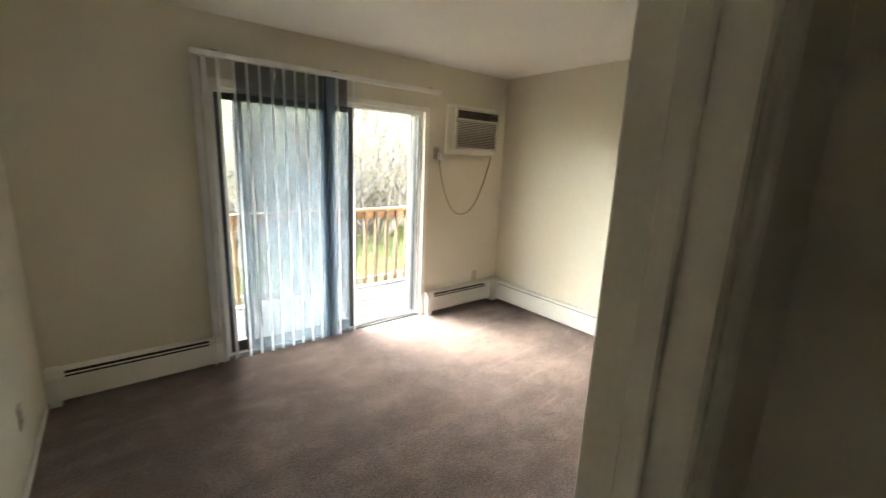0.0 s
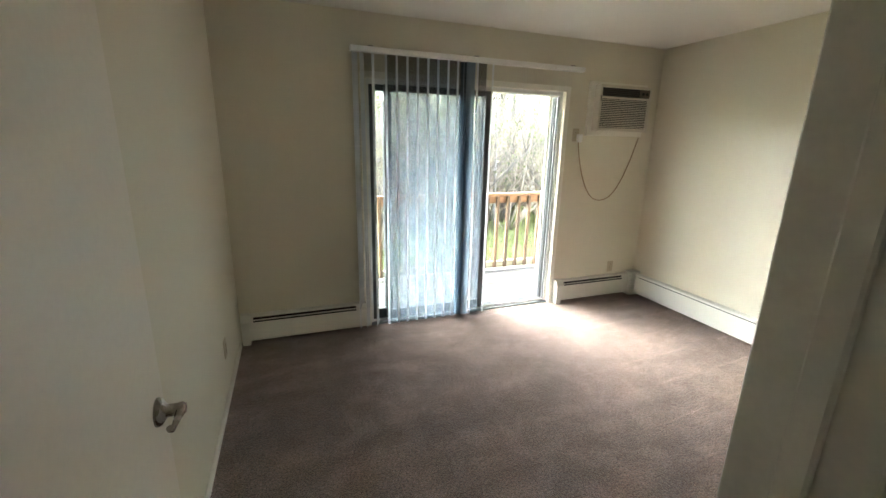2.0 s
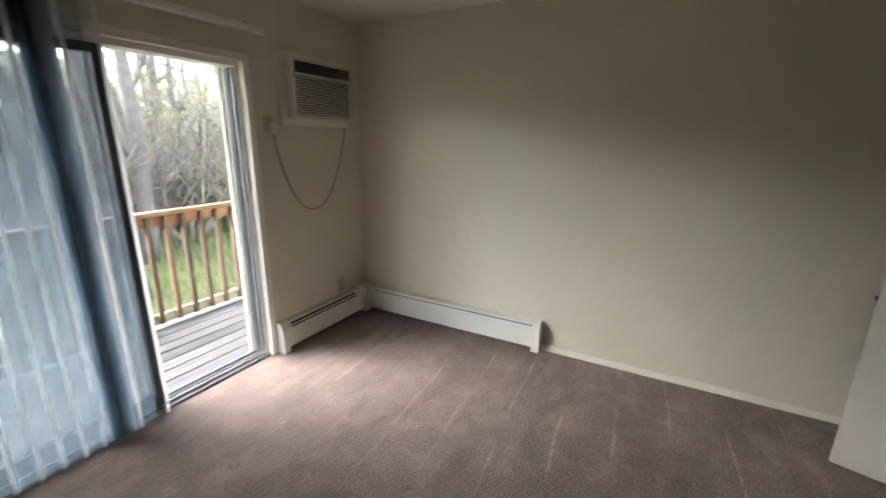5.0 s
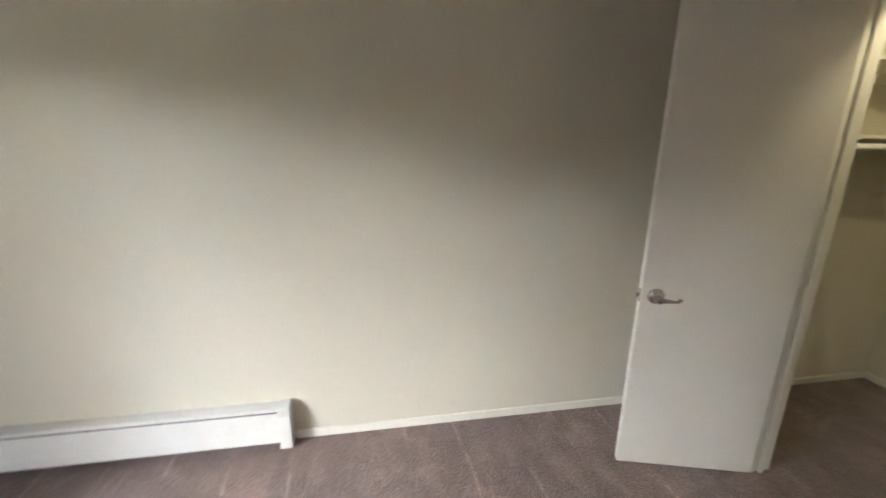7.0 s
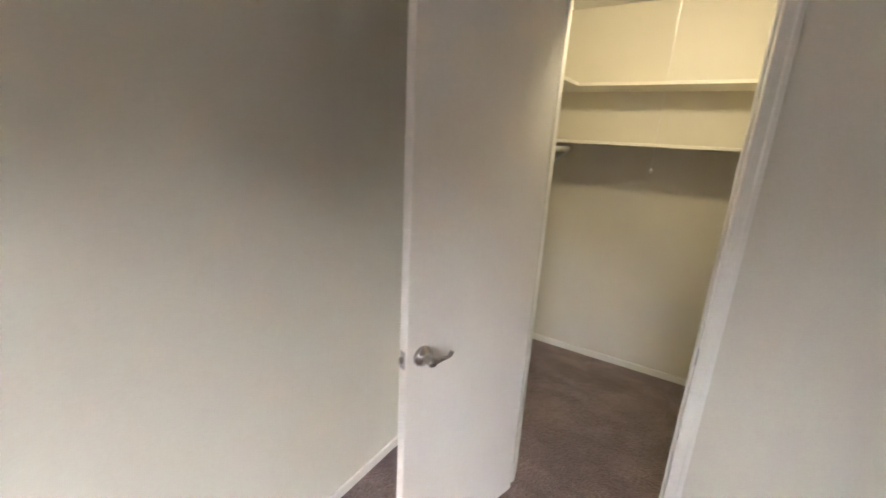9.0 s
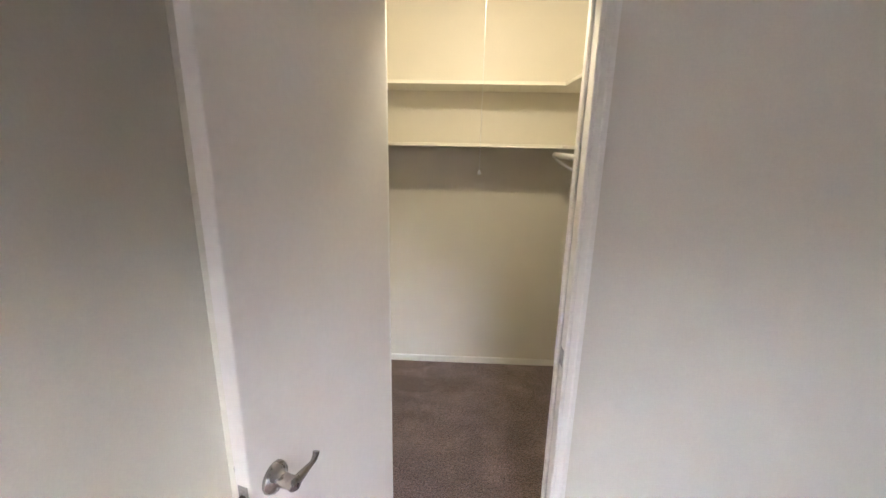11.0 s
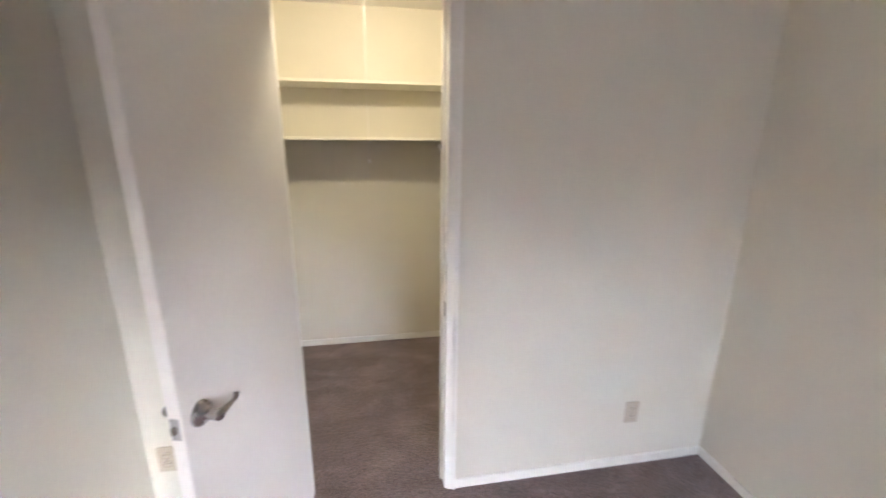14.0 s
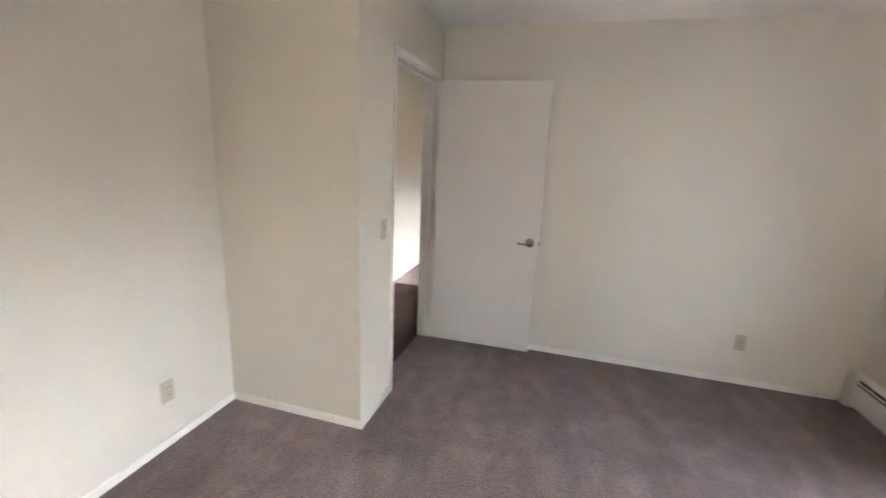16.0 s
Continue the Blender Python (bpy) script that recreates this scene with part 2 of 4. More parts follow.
def sheer_material(name, base, see_through, glowing):
    """Thin cloth: part holes, part threads that let light through."""
    mt = bpy.data.materials.new(name)
    mt.use_nodes = True
    nd, ln = mt.node_tree.nodes, mt.node_tree.links
    nd.remove(nd["Principled BSDF"])
    co = nd.new("ShaderNodeTexCoord")
    n = nd.new("ShaderNodeTexNoise")
    n.inputs["Scale"].default_value, n.inputs["Detail"].default_value = 6.0, 5.0
    ln.new(co.outputs["Object"], n.inputs["Vector"])
    ramp = nd.new("ShaderNodeValToRGB")
    ramp.color_ramp.elements[0].color, ramp.color_ramp.elements[1].color = (*[c * 0.9 for c in base], 1), (*base, 1)
    ln.new(n.outputs["Fac"], ramp.inputs["Fac"])
    dif, tra, hole = nd.new("ShaderNodeBsdfDiffuse"), nd.new("ShaderNodeBsdfTranslucent"), nd.new("ShaderNodeBsdfTransparent")
    ln.new(ramp.outputs["Color"], dif.inputs["Color"])
    ln.new(ramp.outputs["Color"], tra.inputs["Color"])
    cloth, whole = nd.new("ShaderNodeMixShader"), nd.new("ShaderNodeMixShader")
    cloth.inputs[0].default_value = glowing
    ln.new(dif.outputs[0], cloth.inputs[1])
    ln.new(tra.outputs[0], cloth.inputs[2])
    whole.inputs[0].default_value = see_through
    ln.new(cloth.outputs[0], whole.inputs[1])
    ln.new(hole.outputs[0], whole.inputs[2])
    ln.new(whole.outputs[0], nd["Material Output"].inputs["Surface"])
    return mt


def glass_material():
    mt = bpy.data.materials.new("window_glass")
    mt.use_nodes = True
    nd, ln = mt.node_tree.nodes, mt.node_tree.links
    nd.remove(nd["Principled BSDF"])
    clear, gloss, mixed, fres = nd.new("ShaderNodeBsdfTransparent"), nd.new("ShaderNodeBsdfGlossy"), nd.new("ShaderNodeMixShader"), nd.new("ShaderNodeFresnel")
    clear.inputs["Color"].default_value = (0.95, 0.97, 0.97, 1)
    gloss.inputs["Roughness"].default_value = 0.02
    fres.inputs["IOR"].default_value = 1.45
    ln.new(fres.outputs[0], mixed.inputs[0])
    ln.new(clear.outputs[0], mixed.inputs[1])
    ln.new(gloss.outputs[0], mixed.inputs[2])
    ln.new(mixed.outputs[0], nd["Material Output"].inputs["Surface"])
    return mt


def leaf_material(name, base, dark):
    """Leaves that let light through, each of its own green."""
    mt = bpy.data.materials.new(name)
    mt.use_nodes = True
    nd, ln = mt.node_tree.nodes, mt.node_tree.links
    bsdf = nd["Principled BSDF"]
    geo, ramp = nd.new("ShaderNodeNewGeometry"), nd.new("ShaderNodeValToRGB")
    ramp.color_ramp.elements[0].color, ramp.color_ramp.elements[1].color = (*dark, 1), (*base, 1)
    ln.new(geo.outputs["Random Per Island"], ramp.inputs["Fac"])
    ln.new(ramp.outputs["Color"], bsdf.inputs["Base Color"])
    bsdf.inputs["Roughness"].default_value = 0.6
    tra, mixed = nd.new("ShaderNodeBsdfTranslucent"), nd.new("ShaderNodeMixShader")
    ln.new(ramp.outputs["Color"], tra.inputs["Color"])
    mixed.inputs[0].default_value = 0.4
    ln.new(bsdf.outputs[0], mixed.inputs[1])
    ln.new(tra.outputs[0], mixed.inputs[2])
    ln.new(mixed.outputs[0], nd["Material Output"].inputs["Surface"])
    return mt


def glow_material(name, colour, strength):
    mt = bpy.data.materials.new(name)
    mt.use_nodes = True
    bsdf = mt.node_tree.nodes["Principled BSDF"]
    bsdf.inputs["Emission Color"].default_value, bsdf.inputs["Emission Strength"].default_value = (*colour, 1), strength
    return mt


WALL = material("cream_wall_paint", (0.71, 0.665, 0.54), 0.42, 0, 0.025, 0.9, 160, 0.25, 0.0012)
CEILING = material("white_ceiling_paint", (0.78, 0.76, 0.70), 0.9, 0, 0.03, 1.0, 90, 0.5, 0.003)
DOOR_PAINT = material("off_white_door_paint", (0.76, 0.715, 0.63), 0.38, 0, 0.02, 1.5, 60, 0.1, 0.0006)
TRIM_PAINT = material("cream_trim_paint", (0.83, 0.80, 0.71), 0.4, 0, 0.03, 2.0, 90, 0.15, 0.0008)
HEATER_PAINT = material("white_enamel", (0.78, 0.76, 0.70), 0.35, 0, 0.03, 2.5, 70, 0.08, 0.0006)
SLOT_SHADE = material("shaded_heater_inside", (0.012, 0.011, 0.010), 0.8)
CARPET = carpet_material()
HALL_WOOD = wood_material("dark_red_wood_floor", (0.085, 0.028, 0.022), (0.045, 0.015, 0.012), 1.0, "X", 0.65, 0.1)
ALUMINIUM = material("grey_blue_aluminium", (0.25, 0.26, 0.28), 0.42, 0.3, 0.08, 3.0, 150, 0.1, 0.0005)
BRONZE = material("dark_bronze_aluminium", (0.055, 0.058, 0.06), 0.45, 0.4, 0.08, 3.0, 150, 0.1, 0.0005)
VINYL = material("white_vinyl", (0.80, 0.79, 0.76), 0.4, 0, 0.03, 3.0, 80, 0.06, 0.0005)
NICKEL = material("satin_nickel", (0.33, 0.30, 0.27), 0.24, 1.0, 0.06, 30, 300, 0.05, 0.0003)
STEEL = material("worn_steel_plate", (0.40, 0.37, 0.33), 0.4, 1.0, 0.15, 40, 200, 0.1, 0.0004)
PLASTIC = material("ivory_plastic", (0.52, 0.45, 0.32), 0.38, 0, 0.02, 6, 100, 0.04, 0.0003)
AC_PLASTIC = material("aged_cream_plastic", (0.68, 0.64, 0.55), 0.45, 0, 0.03, 4, 120, 0.06, 0.0004)
AC_DARK = material("dark_plastic_and_grille_shade", (0.045, 0.04, 0.036), 0.6)
AC_PANEL = material("brown_control_panel", (0.16, 0.13, 0.10), 0.4)
CORD = material("cream_cord_rubber", (0.36, 0.26, 0.16), 0.5)
SHELF_PAINT = material("cream_shelf_paint", (0.78, 0.74, 0.62), 0.45, 0, 0.03, 2.0, 60, 0.12, 0.0008)
GLASS = glass_material()
SHEER = sheer_material("blue_white_sheer_fabric", (0.17, 0.215, 0.26), 0.65, 0.75)
SEAM = sheer_material("white_vane_fabric", (0.92, 0.93, 0.94), 0.04, 0.70)
STACKED = sheer_material("grey_blue_stacked_fabric", (0.36, 0.44, 0.52), 0.22, 0.6)
SCREEN = sheer_material("insect_screen_mesh", (0.04, 0.05, 0.06), 0.78, 0.3)
RAIL_WOOD = wood_material("orange_stained_wood", (0.29, 0.145, 0.062), (0.17, 0.085, 0.038), 1.0, "X", 0.7, 0.3)
POST_WOOD = wood_material("weathered_brown_wood", (0.125, 0.074, 0.038), (0.07, 0.042, 0.023), 1.0, "Z", 0.8, 0.4)
DECK_WOOD = wood_material("weathered_grey_wood", (0.145, 0.135, 0.132), (0.08, 0.074, 0.072), 1.0, "X", 0.85, 0.5)
PALE_WOOD = wood_material("pale_pressure_treated_wood", (0.40, 0.38, 0.27), (0.25, 0.23, 0.16), 1.0, "X", 0.8, 0.4)
ORANGE_DOOR = wood_material("honey_oak_wood", (0.55, 0.26, 0.12), (0.40, 0.17, 0.075), 0.6, "Z", 0.45, 0.1)
SHADED_OAK = wood_material("shaded_oak_wood", (0.13, 0.055, 0.04), (0.07, 0.03, 0.022), 0.6, "Z", 0.5, 0.1)
SIDING = material("pale_house_siding", (0.70, 0.67, 0.58), 0.6, 0, 0.05, 1.5, 60, 0.2, 0.002)
BARK = material("grey_bark", (0.16, 0.14, 0.12), 0.9, 0, 0.25, 4.0, 40, 0.8, 0.02, (0.15, 0.13, 0.11))
TWIG = material("pale_dry_twig", (0.28, 0.235, 0.18), 0.9, 0, 0.2, 3.0, 40, 0.4, 0.01)
LEAF = leaf_material("spring_leaf", (0.16, 0.19, 0.05), (0.07, 0.10, 0.025))
GRASS = leaf_material("spring_grass", (0.25, 0.28, 0.095), (0.13, 0.17, 0.045))
LAWN = material("lawn_soil", (0.15, 0.15, 0.06), 0.95, 0, 0.3, 0.35, 9, 0.8, 0.05, (0.13, 0.11, 0.06))

# ---- bedroom, closet and hall shell ----
T = 0.12
OPEN_W, OPEN_E, OPEN_TOP = 1.585, 3.355, 1.985       # sliding door opening
ENTRY_W, ENTRY_E, DOOR_TOP = 0.640, 1.501, 2.055     # hall door opening
CLOS_W, CLOS_E, CLOS_TOP = 3.230, 3.857, 2.045       # closet door opening
LIVING_X = -0.60

bm = slab(WEST, EAST, HALL_FACE - 0.06, NORTH, -0.06, 0.0)
box(bm, BUMP - T, EAST, CLOSET_FACE - 0.06, HALL_FACE - 0.06, -0.06, 0.0)
structure("floor", bm, CARPET, "taupe brown bedroom carpet with vacuum and foot marks")
structure("floor_closet", slab(CLOSET_WEST, EAST, CLOSET_BACK, CLOSET_FACE - 0.06, -0.06, 0.0), CARPET, "taupe brown closet carpet with brushed marks")
structure("ceiling", slab(WEST - T, EAST + T, HALL_FACE - T, NORTH, CEIL, CEIL + 0.1), CEILING, "white painted bedroom ceiling")
structure("ceiling_alcove", slab(BUMP - T, EAST + T, CLOSET_FACE - T, HALL_FACE - T, CEIL, CEIL + 0.1), CEILING, "white painted ceiling over the alcove")
structure("ceiling_closet", slab(CLOSET_WEST - T, EAST, CLOSET_BACK - T, CLOSET_FACE - T, CLOSET_CEIL, CEIL + 0.1), CEILING, "white painted closet ceiling")

bm = bmesh.new()
for a in ((WEST - T, OPEN_W, -0.1, CEIL), (OPEN_E, EAST + T, -0.1, CEIL), (OPEN_W, OPEN_E, OPEN_TOP, CEIL), (OPEN_W, OPEN_E, -0.25, -0.1)):
    box(bm, a[0], a[1], NORTH, NORTH + 0.16, a[2], a[3])
structure("wall_north", bm, WALL, "cream painted wall with the sliding door opening")
structure("wall_east", slab(EAST, EAST + T, CLOSET_BACK - T, NORTH, -0.1, CEIL), WALL, "long cream painted wall with soft daylight on it")
structure("wall_west", slab(WEST - T, WEST, HALL_FACE - T, NORTH, -0.1, CEIL), WALL, "cream painted wall behind the open hall door")
bm = bmesh.new()
for a in ((WEST, ENTRY_W, -0.1, CEIL), (ENTRY_E, BUMP, -0.1, CEIL), (ENTRY_W, ENTRY_E, DOOR_TOP, CEIL)):
    box(bm, a[0], a[1], HALL_FACE - T, HALL_FACE, a[2], a[3])
structure("wall_hall_door", bm, WALL, "cream painted wall with the hall doorway")
structure("wall_bump", slab(BUMP - T, BUMP, HALL_SOUTH - T, HALL_FACE - T, -0.1, CEIL), WALL, "short cream painted wall beside the closet wall")
bm = bmesh.new()
for a in ((BUMP, CLOS_W, -0.1, CEIL), (CLOS_E, EAST, -0.1, CEIL), (CLOS_W, CLOS_E, CLOS_TOP, CEIL)):
    box(bm, a[0], a[1], CLOSET_FACE - T, CLOSET_FACE, a[2], a[3])
structure("wall_closet_front", bm, WALL, "cream painted wall with the closet doorway")
structure("wall_closet_back", slab(CLOSET_WEST, EAST, CLOSET_BACK - T, CLOSET_BACK, -0.1, CLOSET_CEIL), WALL, "cream painted back wall of the closet")
structure("wall_closet_west", slab(CLOSET_WEST - T, CLOSET_WEST, CLOSET_BACK - T, CLOSET_FACE - T, -0.1, CLOSET_CEIL), WALL, "cream painted side wall of the closet")

# hall and the bright room at its end
structure("floor_hall", slab(LIVING_X, BUMP - T, HALL_SOUTH, HALL_FACE - T, -0.06, -0.002), HALL_WOOD, "dark red-brown wooden hall floor")
structure("floor_threshold", slab(ENTRY_W, ENTRY_E, HALL_FACE - T, HALL_FACE - 0.06, -0.06, 0.0), CARPET, "carpet edge under the hall door")
HALL_END = -1.60
structure("floor_living_room", slab(-5.2, LIVING_X, HALL_SOUTH, NORTH, -0.06, 0.002), CARPET, "pale carpet of the room beyond the hall")
structure("floor_kitchen", slab(-5.2, HALL_END, -1.2, HALL_SOUTH, -0.06, 0.002), CARPET, "brown floor beyond the end of the hall wall")
structure("wall_hall_south", slab(HALL_END, BUMP - T, HALL_SOUTH - T, HALL_SOUTH, -0.1, CEIL), WALL, "cream painted hall wall lit from the far room")
structure("wall_kitchen_east", slab(HALL_END, HALL_END + T, -1.2, HALL_SOUTH - T, -0.1, CEIL), WALL, "cream painted wall end beyond the hall")
structure("wall_kitchen_south", slab(-5.2, HALL_END + T, -1.32, -1.2, -0.1, CEIL), WALL, "cream painted wall of the kitchen")
structure("wall_hall_north", slab(LIVING_X, WEST - T, HALL_FACE - T, HALL_FACE, -0.1, CEIL), WALL, "cream painted hall wall")
structure("wall_living_east", slab(LIVING_X, LIVING_X + T, HALL_FACE, NORTH, -0.1, CEIL), WALL, "cream painted wall of the far room")
structure("wall_living_west", slab(-5.32, -5.2, -1.32, NORTH + 0.16, -0.1, CEIL), WALL, "cream painted end wall of the far room")
structure("ceiling_hall", slab(-5.32, BUMP - T, HALL_SOUTH - T, HALL_FACE - T, CEIL, CEIL + 0.1), CEILING, "white painted hall ceiling")
structure("ceiling_kitchen", slab(-5.32, HALL_END + T, -1.32, HALL_SOUTH - T, CEIL, CEIL + 0.1), CEILING, "white painted kitchen ceiling")
structure("ceiling_living_room", slab(-5.32, LIVING_X + T, HALL_FACE - T, NORTH, CEIL, CEIL + 0.1), CEILING, "white painted ceiling of the far room")
# unseen wall; its opening is added and sized to let daylight into the hall
bm = bmesh.new()
for a in ((-5.2, -2.40, -0.1, CEIL), (-1.88, LIVING_X + T, -0.1, CEIL), (-2.40, -1.88, 1.95, CEIL), (-2.40, -1.88, -0.1, 0.95)):
    box(bm, a[0], a[1], NORTH, NORTH + 0.16, a[2], a[3])
structure("wall_living_north", bm, WALL, "cream painted wall, out of view, with an opening added to light the hall")

# baseboards
H = 0.05
for name, a in (("baseboard", (EAST - 0.013, EAST, CLOSET_FACE, 3.25)), ("baseboard", (BUMP, BUMP + 0.013, CLOSET_FACE + 0.013, HALL_FACE)),
                ("baseboard", (BUMP, CLOS_W - 0.032, CLOSET_FACE, CLOSET_FACE + 0.013)), ("baseboard", (WEST, WEST + 0.013, HALL_FACE, 4.84)),
                ("baseboard", (CLOS_E + 0.032, EAST - 0.013, CLOSET_FACE, CLOSET_FACE + 0.013)), ("baseboard", (ENTRY_E + 0.032, BUMP + 0.013, HALL_FACE, HALL_FACE + 0.013)),
                ("baseboard", (CLOSET_WEST, EAST - 0.013, CLOSET_BACK, CLOSET_BACK + 0.013)), ("baseboard", (EAST - 0.013, EAST, CLOSET_BACK, CLOSET_FACE - T)),
                ("baseboard", (CLOSET_WEST, CLOSET_WEST + 0.013, CLOSET_BACK + 0.013, CLOSET_FACE - T)), ("baseboard", (HALL_END, BUMP - T, HALL_SOUTH, HALL_SOUTH + 0.013))):
    structure(name, slab(*a, 0.0, H, bevel=0.004), TRIM_PAINT, "low cream painted baseboard along the carpet")


def door_frame(name, x0, x1, top, y_room, y_back, stop_side, label):
    """Jambs, head, stops and moulded casing of an inside doorway; the room is at +y."""
    ob = thing(name, pose(0, 0, 0), label, "door frame")
    ob["kind"] = "structure"
    w, d = 0.018, 0.036
    part("jamb", slab(x0 - 0.004, x0 + w, y_back - 0.004, y_room + 0.004, 0, top, bevel=0.003), TRIM_PAINT, ob)
    part("jamb", slab(x1 - w, x1 + 0.004, y_back - 0.004, y_room + 0.004, 0, top, bevel=0.003), TRIM_PAINT, ob)
    part("head_jamb", slab(x0 + w, x1 - w, y_back - 0.004, y_room + 0.004, top - w, top + 0.004, bevel=0.003), TRIM_PAINT, ob)
    s0 = y_room - 0.05
    part("door_stop", slab(x0 + w, x0 + w + 0.011, s0 - 0.03, s0, 0, top - w, bevel=0.003), TRIM_PAINT, ob)
    part("door_stop", slab(x1 - w - 0.011, x1 - w, s0 - 0.03, s0, 0, top - w, bevel=0.003), TRIM_PAINT, ob)
    part("door_stop", slab(x0 + w + 0.011, x1 - w - 0.011, s0 - 0.03, s0, top - w - 0.011, top - w, bevel=0.003), TRIM_PAINT, ob)
    for y, sgn in ((y_room, 1), (y_back, -1)):
        for xa, xb in ((x0 - d + 0.006, x0 + 0.006), (x1 - 0.006, x1 + d - 0.006)):
            inner = xb if xa < x0 else xa
            outer = xa if xa < x0 else xb
            prof = [(outer, y), (outer, y + sgn * 0.016), (outer + (inner - outer) * 0.35, y + sgn * 0.014), (outer + (inner - outer) * 0.5, y + sgn * 0.010), (inner, y + sgn * 0.008), (inner, y)]
            bmc = bmesh.new()
            lo, hi = [[bmc.verts.new((px, py, z)) for px, py in prof] for z in (0.0, top + d - 0.006)]
            for i in range(6):
                bmc.faces.new((lo[i], lo[(i + 1) % 6], hi[(i + 1) % 6], hi[i]))
            bmc.faces.new(lo[::-1]), bmc.faces.new(hi)
            bmesh.ops.recalc_face_normals(bmc, faces=bmc.faces)
            part("casing", bmc, TRIM_PAINT, ob)
        part("casing", slab(x0 + 0.006, x1 - 0.006, min(y, y + sgn * 0.013), max(y, y + sgn * 0.013), top - 0.006, top + d - 0.006, bevel=0.003), TRIM_PAINT, ob)
    return ob


frame_hall = door_frame("door_frame_1", ENTRY_W, ENTRY_E, DOOR_TOP, HALL_FACE, HALL_FACE - T, 1, "cream painted frame of the hall doorway")
frame_closet = door_frame("door_frame_2", CLOS_W, CLOS_E, CLOS_TOP, CLOSET_FACE, CLOSET_FACE - T, 1, "cream painted frame of the closet doorway")
part("strike_plate", slab(CLOS_W + 0.018, CLOS_W + 0.0195, CLOSET_FACE - 0.045, CLOSET_FACE - 0.012, 0.845, 0.905), STEEL, frame_closet, "small dark steel strike plate")
part("strike_plate", slab(ENTRY_E - 0.0195, ENTRY_E - 0.018, HALL_FACE - 0.045, HALL_FACE - 0.012, 0.865, 0.925), STEEL, frame_hall, "small dark steel strike plate")


def lever_handle(door, x, z, face_y, sgn, toward):
    """A round rose with a curved lever on one face of a door; toward: the way the lever points along x."""
    m = pose(x, face_y, z, -90 * sgn, 0, 0)
    h = part("handle", lathe(bmesh.new(), [(0.034, 0.0), (0.034, 0.004), (0.031, 0.010), (0.022, 0.015), (0.0155, 0.021), (0.0145, 0.042), (0.0165, 0.052), (0.012, 0.059)], 24, m), NICKEL, door, "satin nickel lever handle on a round rose")
    pts, rad = [], []
    for i in range(13):
        f = i / 12
        hook = max(f - 0.74, 0) / 0.26
        pts.append((x + toward * (0.090 * f - 0.006 * hook * hook), face_y + sgn * (0.050 - 0.006 * f), z - 0.008 * f + 0.016 * hook * hook))
        rad.append(0.0120 - 0.0066 * min(f / 0.7, 1) + 0.0022 * hook)
    part("lever", tube(bmesh.new(), pts, rad, 10), NICKEL, h, "curved satin nickel lever")
    return h


def flush_door(name, m, width, label, knuckle_y, lock):
    """A flat slab door; hinge line at the origin, the leaf along +x, thickness to -y."""
    d = thing(name, m, label, "door")
    d["kind"] = "structure"
    part("leaf", slab(0.003, width, -0.035, 0.0, 0.020, 2.044, bevel=0.003, segs=2), DOOR_PAINT, d)
    for sgn, y in ((1, 0.0), (-1, -0.035)):
        lever_handle(d, width - 0.062, lock, y, sgn, -1)
    part("latch_plate", slab(width - 0.001, width + 0.0012, -0.030, -0.006, lock - 0.033, lock + 0.027, bevel=0.0005), STEEL, d, "worn steel latch plate")
    part("latch_bolt", slab(width, width + 0.011, -0.024, -0.012, lock - 0.013, lock + 0.007, bevel=0.002), NICKEL, d, "small steel latch bolt")
    for z in (0.25, 1.03, 1.80):
        b = bmesh.new()
        lathe(b, [(0.0055, z - 0.045), (0.0055, z + 0.045)], 10, pose(0.0, knuckle_y, 0))
        part("hinge", b, NICKEL, d, "small steel butt hinge")
    return d


door_hall = flush_door("door_1", pose(0.658, HALL_FACE + 0.004, 0, 0, 0, 90.7), 0.812, "off-white flush hall door standing open against the wall", 0.004, 0.900)
door_closet = flush_door("door_2", pose(3.817, CLOSET_FACE + 0.001, 0, 0, 0, 73.6), 0.611, "off-white flush closet door standing wide open", -0.039, 0.880)

# ---- sliding door to the deck ----
slider = thing("door_3", pose(0, 0, 0), "grey aluminium sliding glass door slid open onto the deck", "sliding door")
slider["kind"] = "structure"
yF = NORTH + 0.03
part("jamb", slab(OPEN_W, OPEN_W + 0.03, yF, yF + 0.11, 0.0, OPEN_TOP, bevel=0.002), VINYL, slider)
part("jamb", slab(OPEN_E - 0.03, OPEN_E, yF, yF + 0.11, 0.0, OPEN_TOP, bevel=0.002), VINYL, slider)
for k in range(3):
    part("track_channel", slab(OPEN_E - 0.048, OPEN_E - 0.03, yF + 0.012 + 0.036 * k, yF + 0.024 + 0.036 * k, 0.03, OPEN_TOP - 0.04, bevel=0.001), BRONZE if k == 1 else ALUMINIUM, slider)
part("head_track", slab(OPEN_W + 0.03, OPEN_E - 0.03, yF, yF + 0.11, OPEN_TOP - 0.035, OPEN_TOP, bevel=0.002), VINYL, slider)
part("sill_track", slab(OPEN_W, OPEN_E, NORTH + 0.012, NORTH + 0.17, -0.1, 0.012, bevel=0.003), ALUMINIUM, slider, "worn aluminium sill track")
for k in range(3):
    part("sill_rib", slab(OPEN_W + 0.03, OPEN_E - 0.03, yF + 0.016 + 0.036 * k, yF + 0.020 + 0.036 * k, 0.012, 0.03), VINYL if k == 0 else ALUMINIUM, slider)


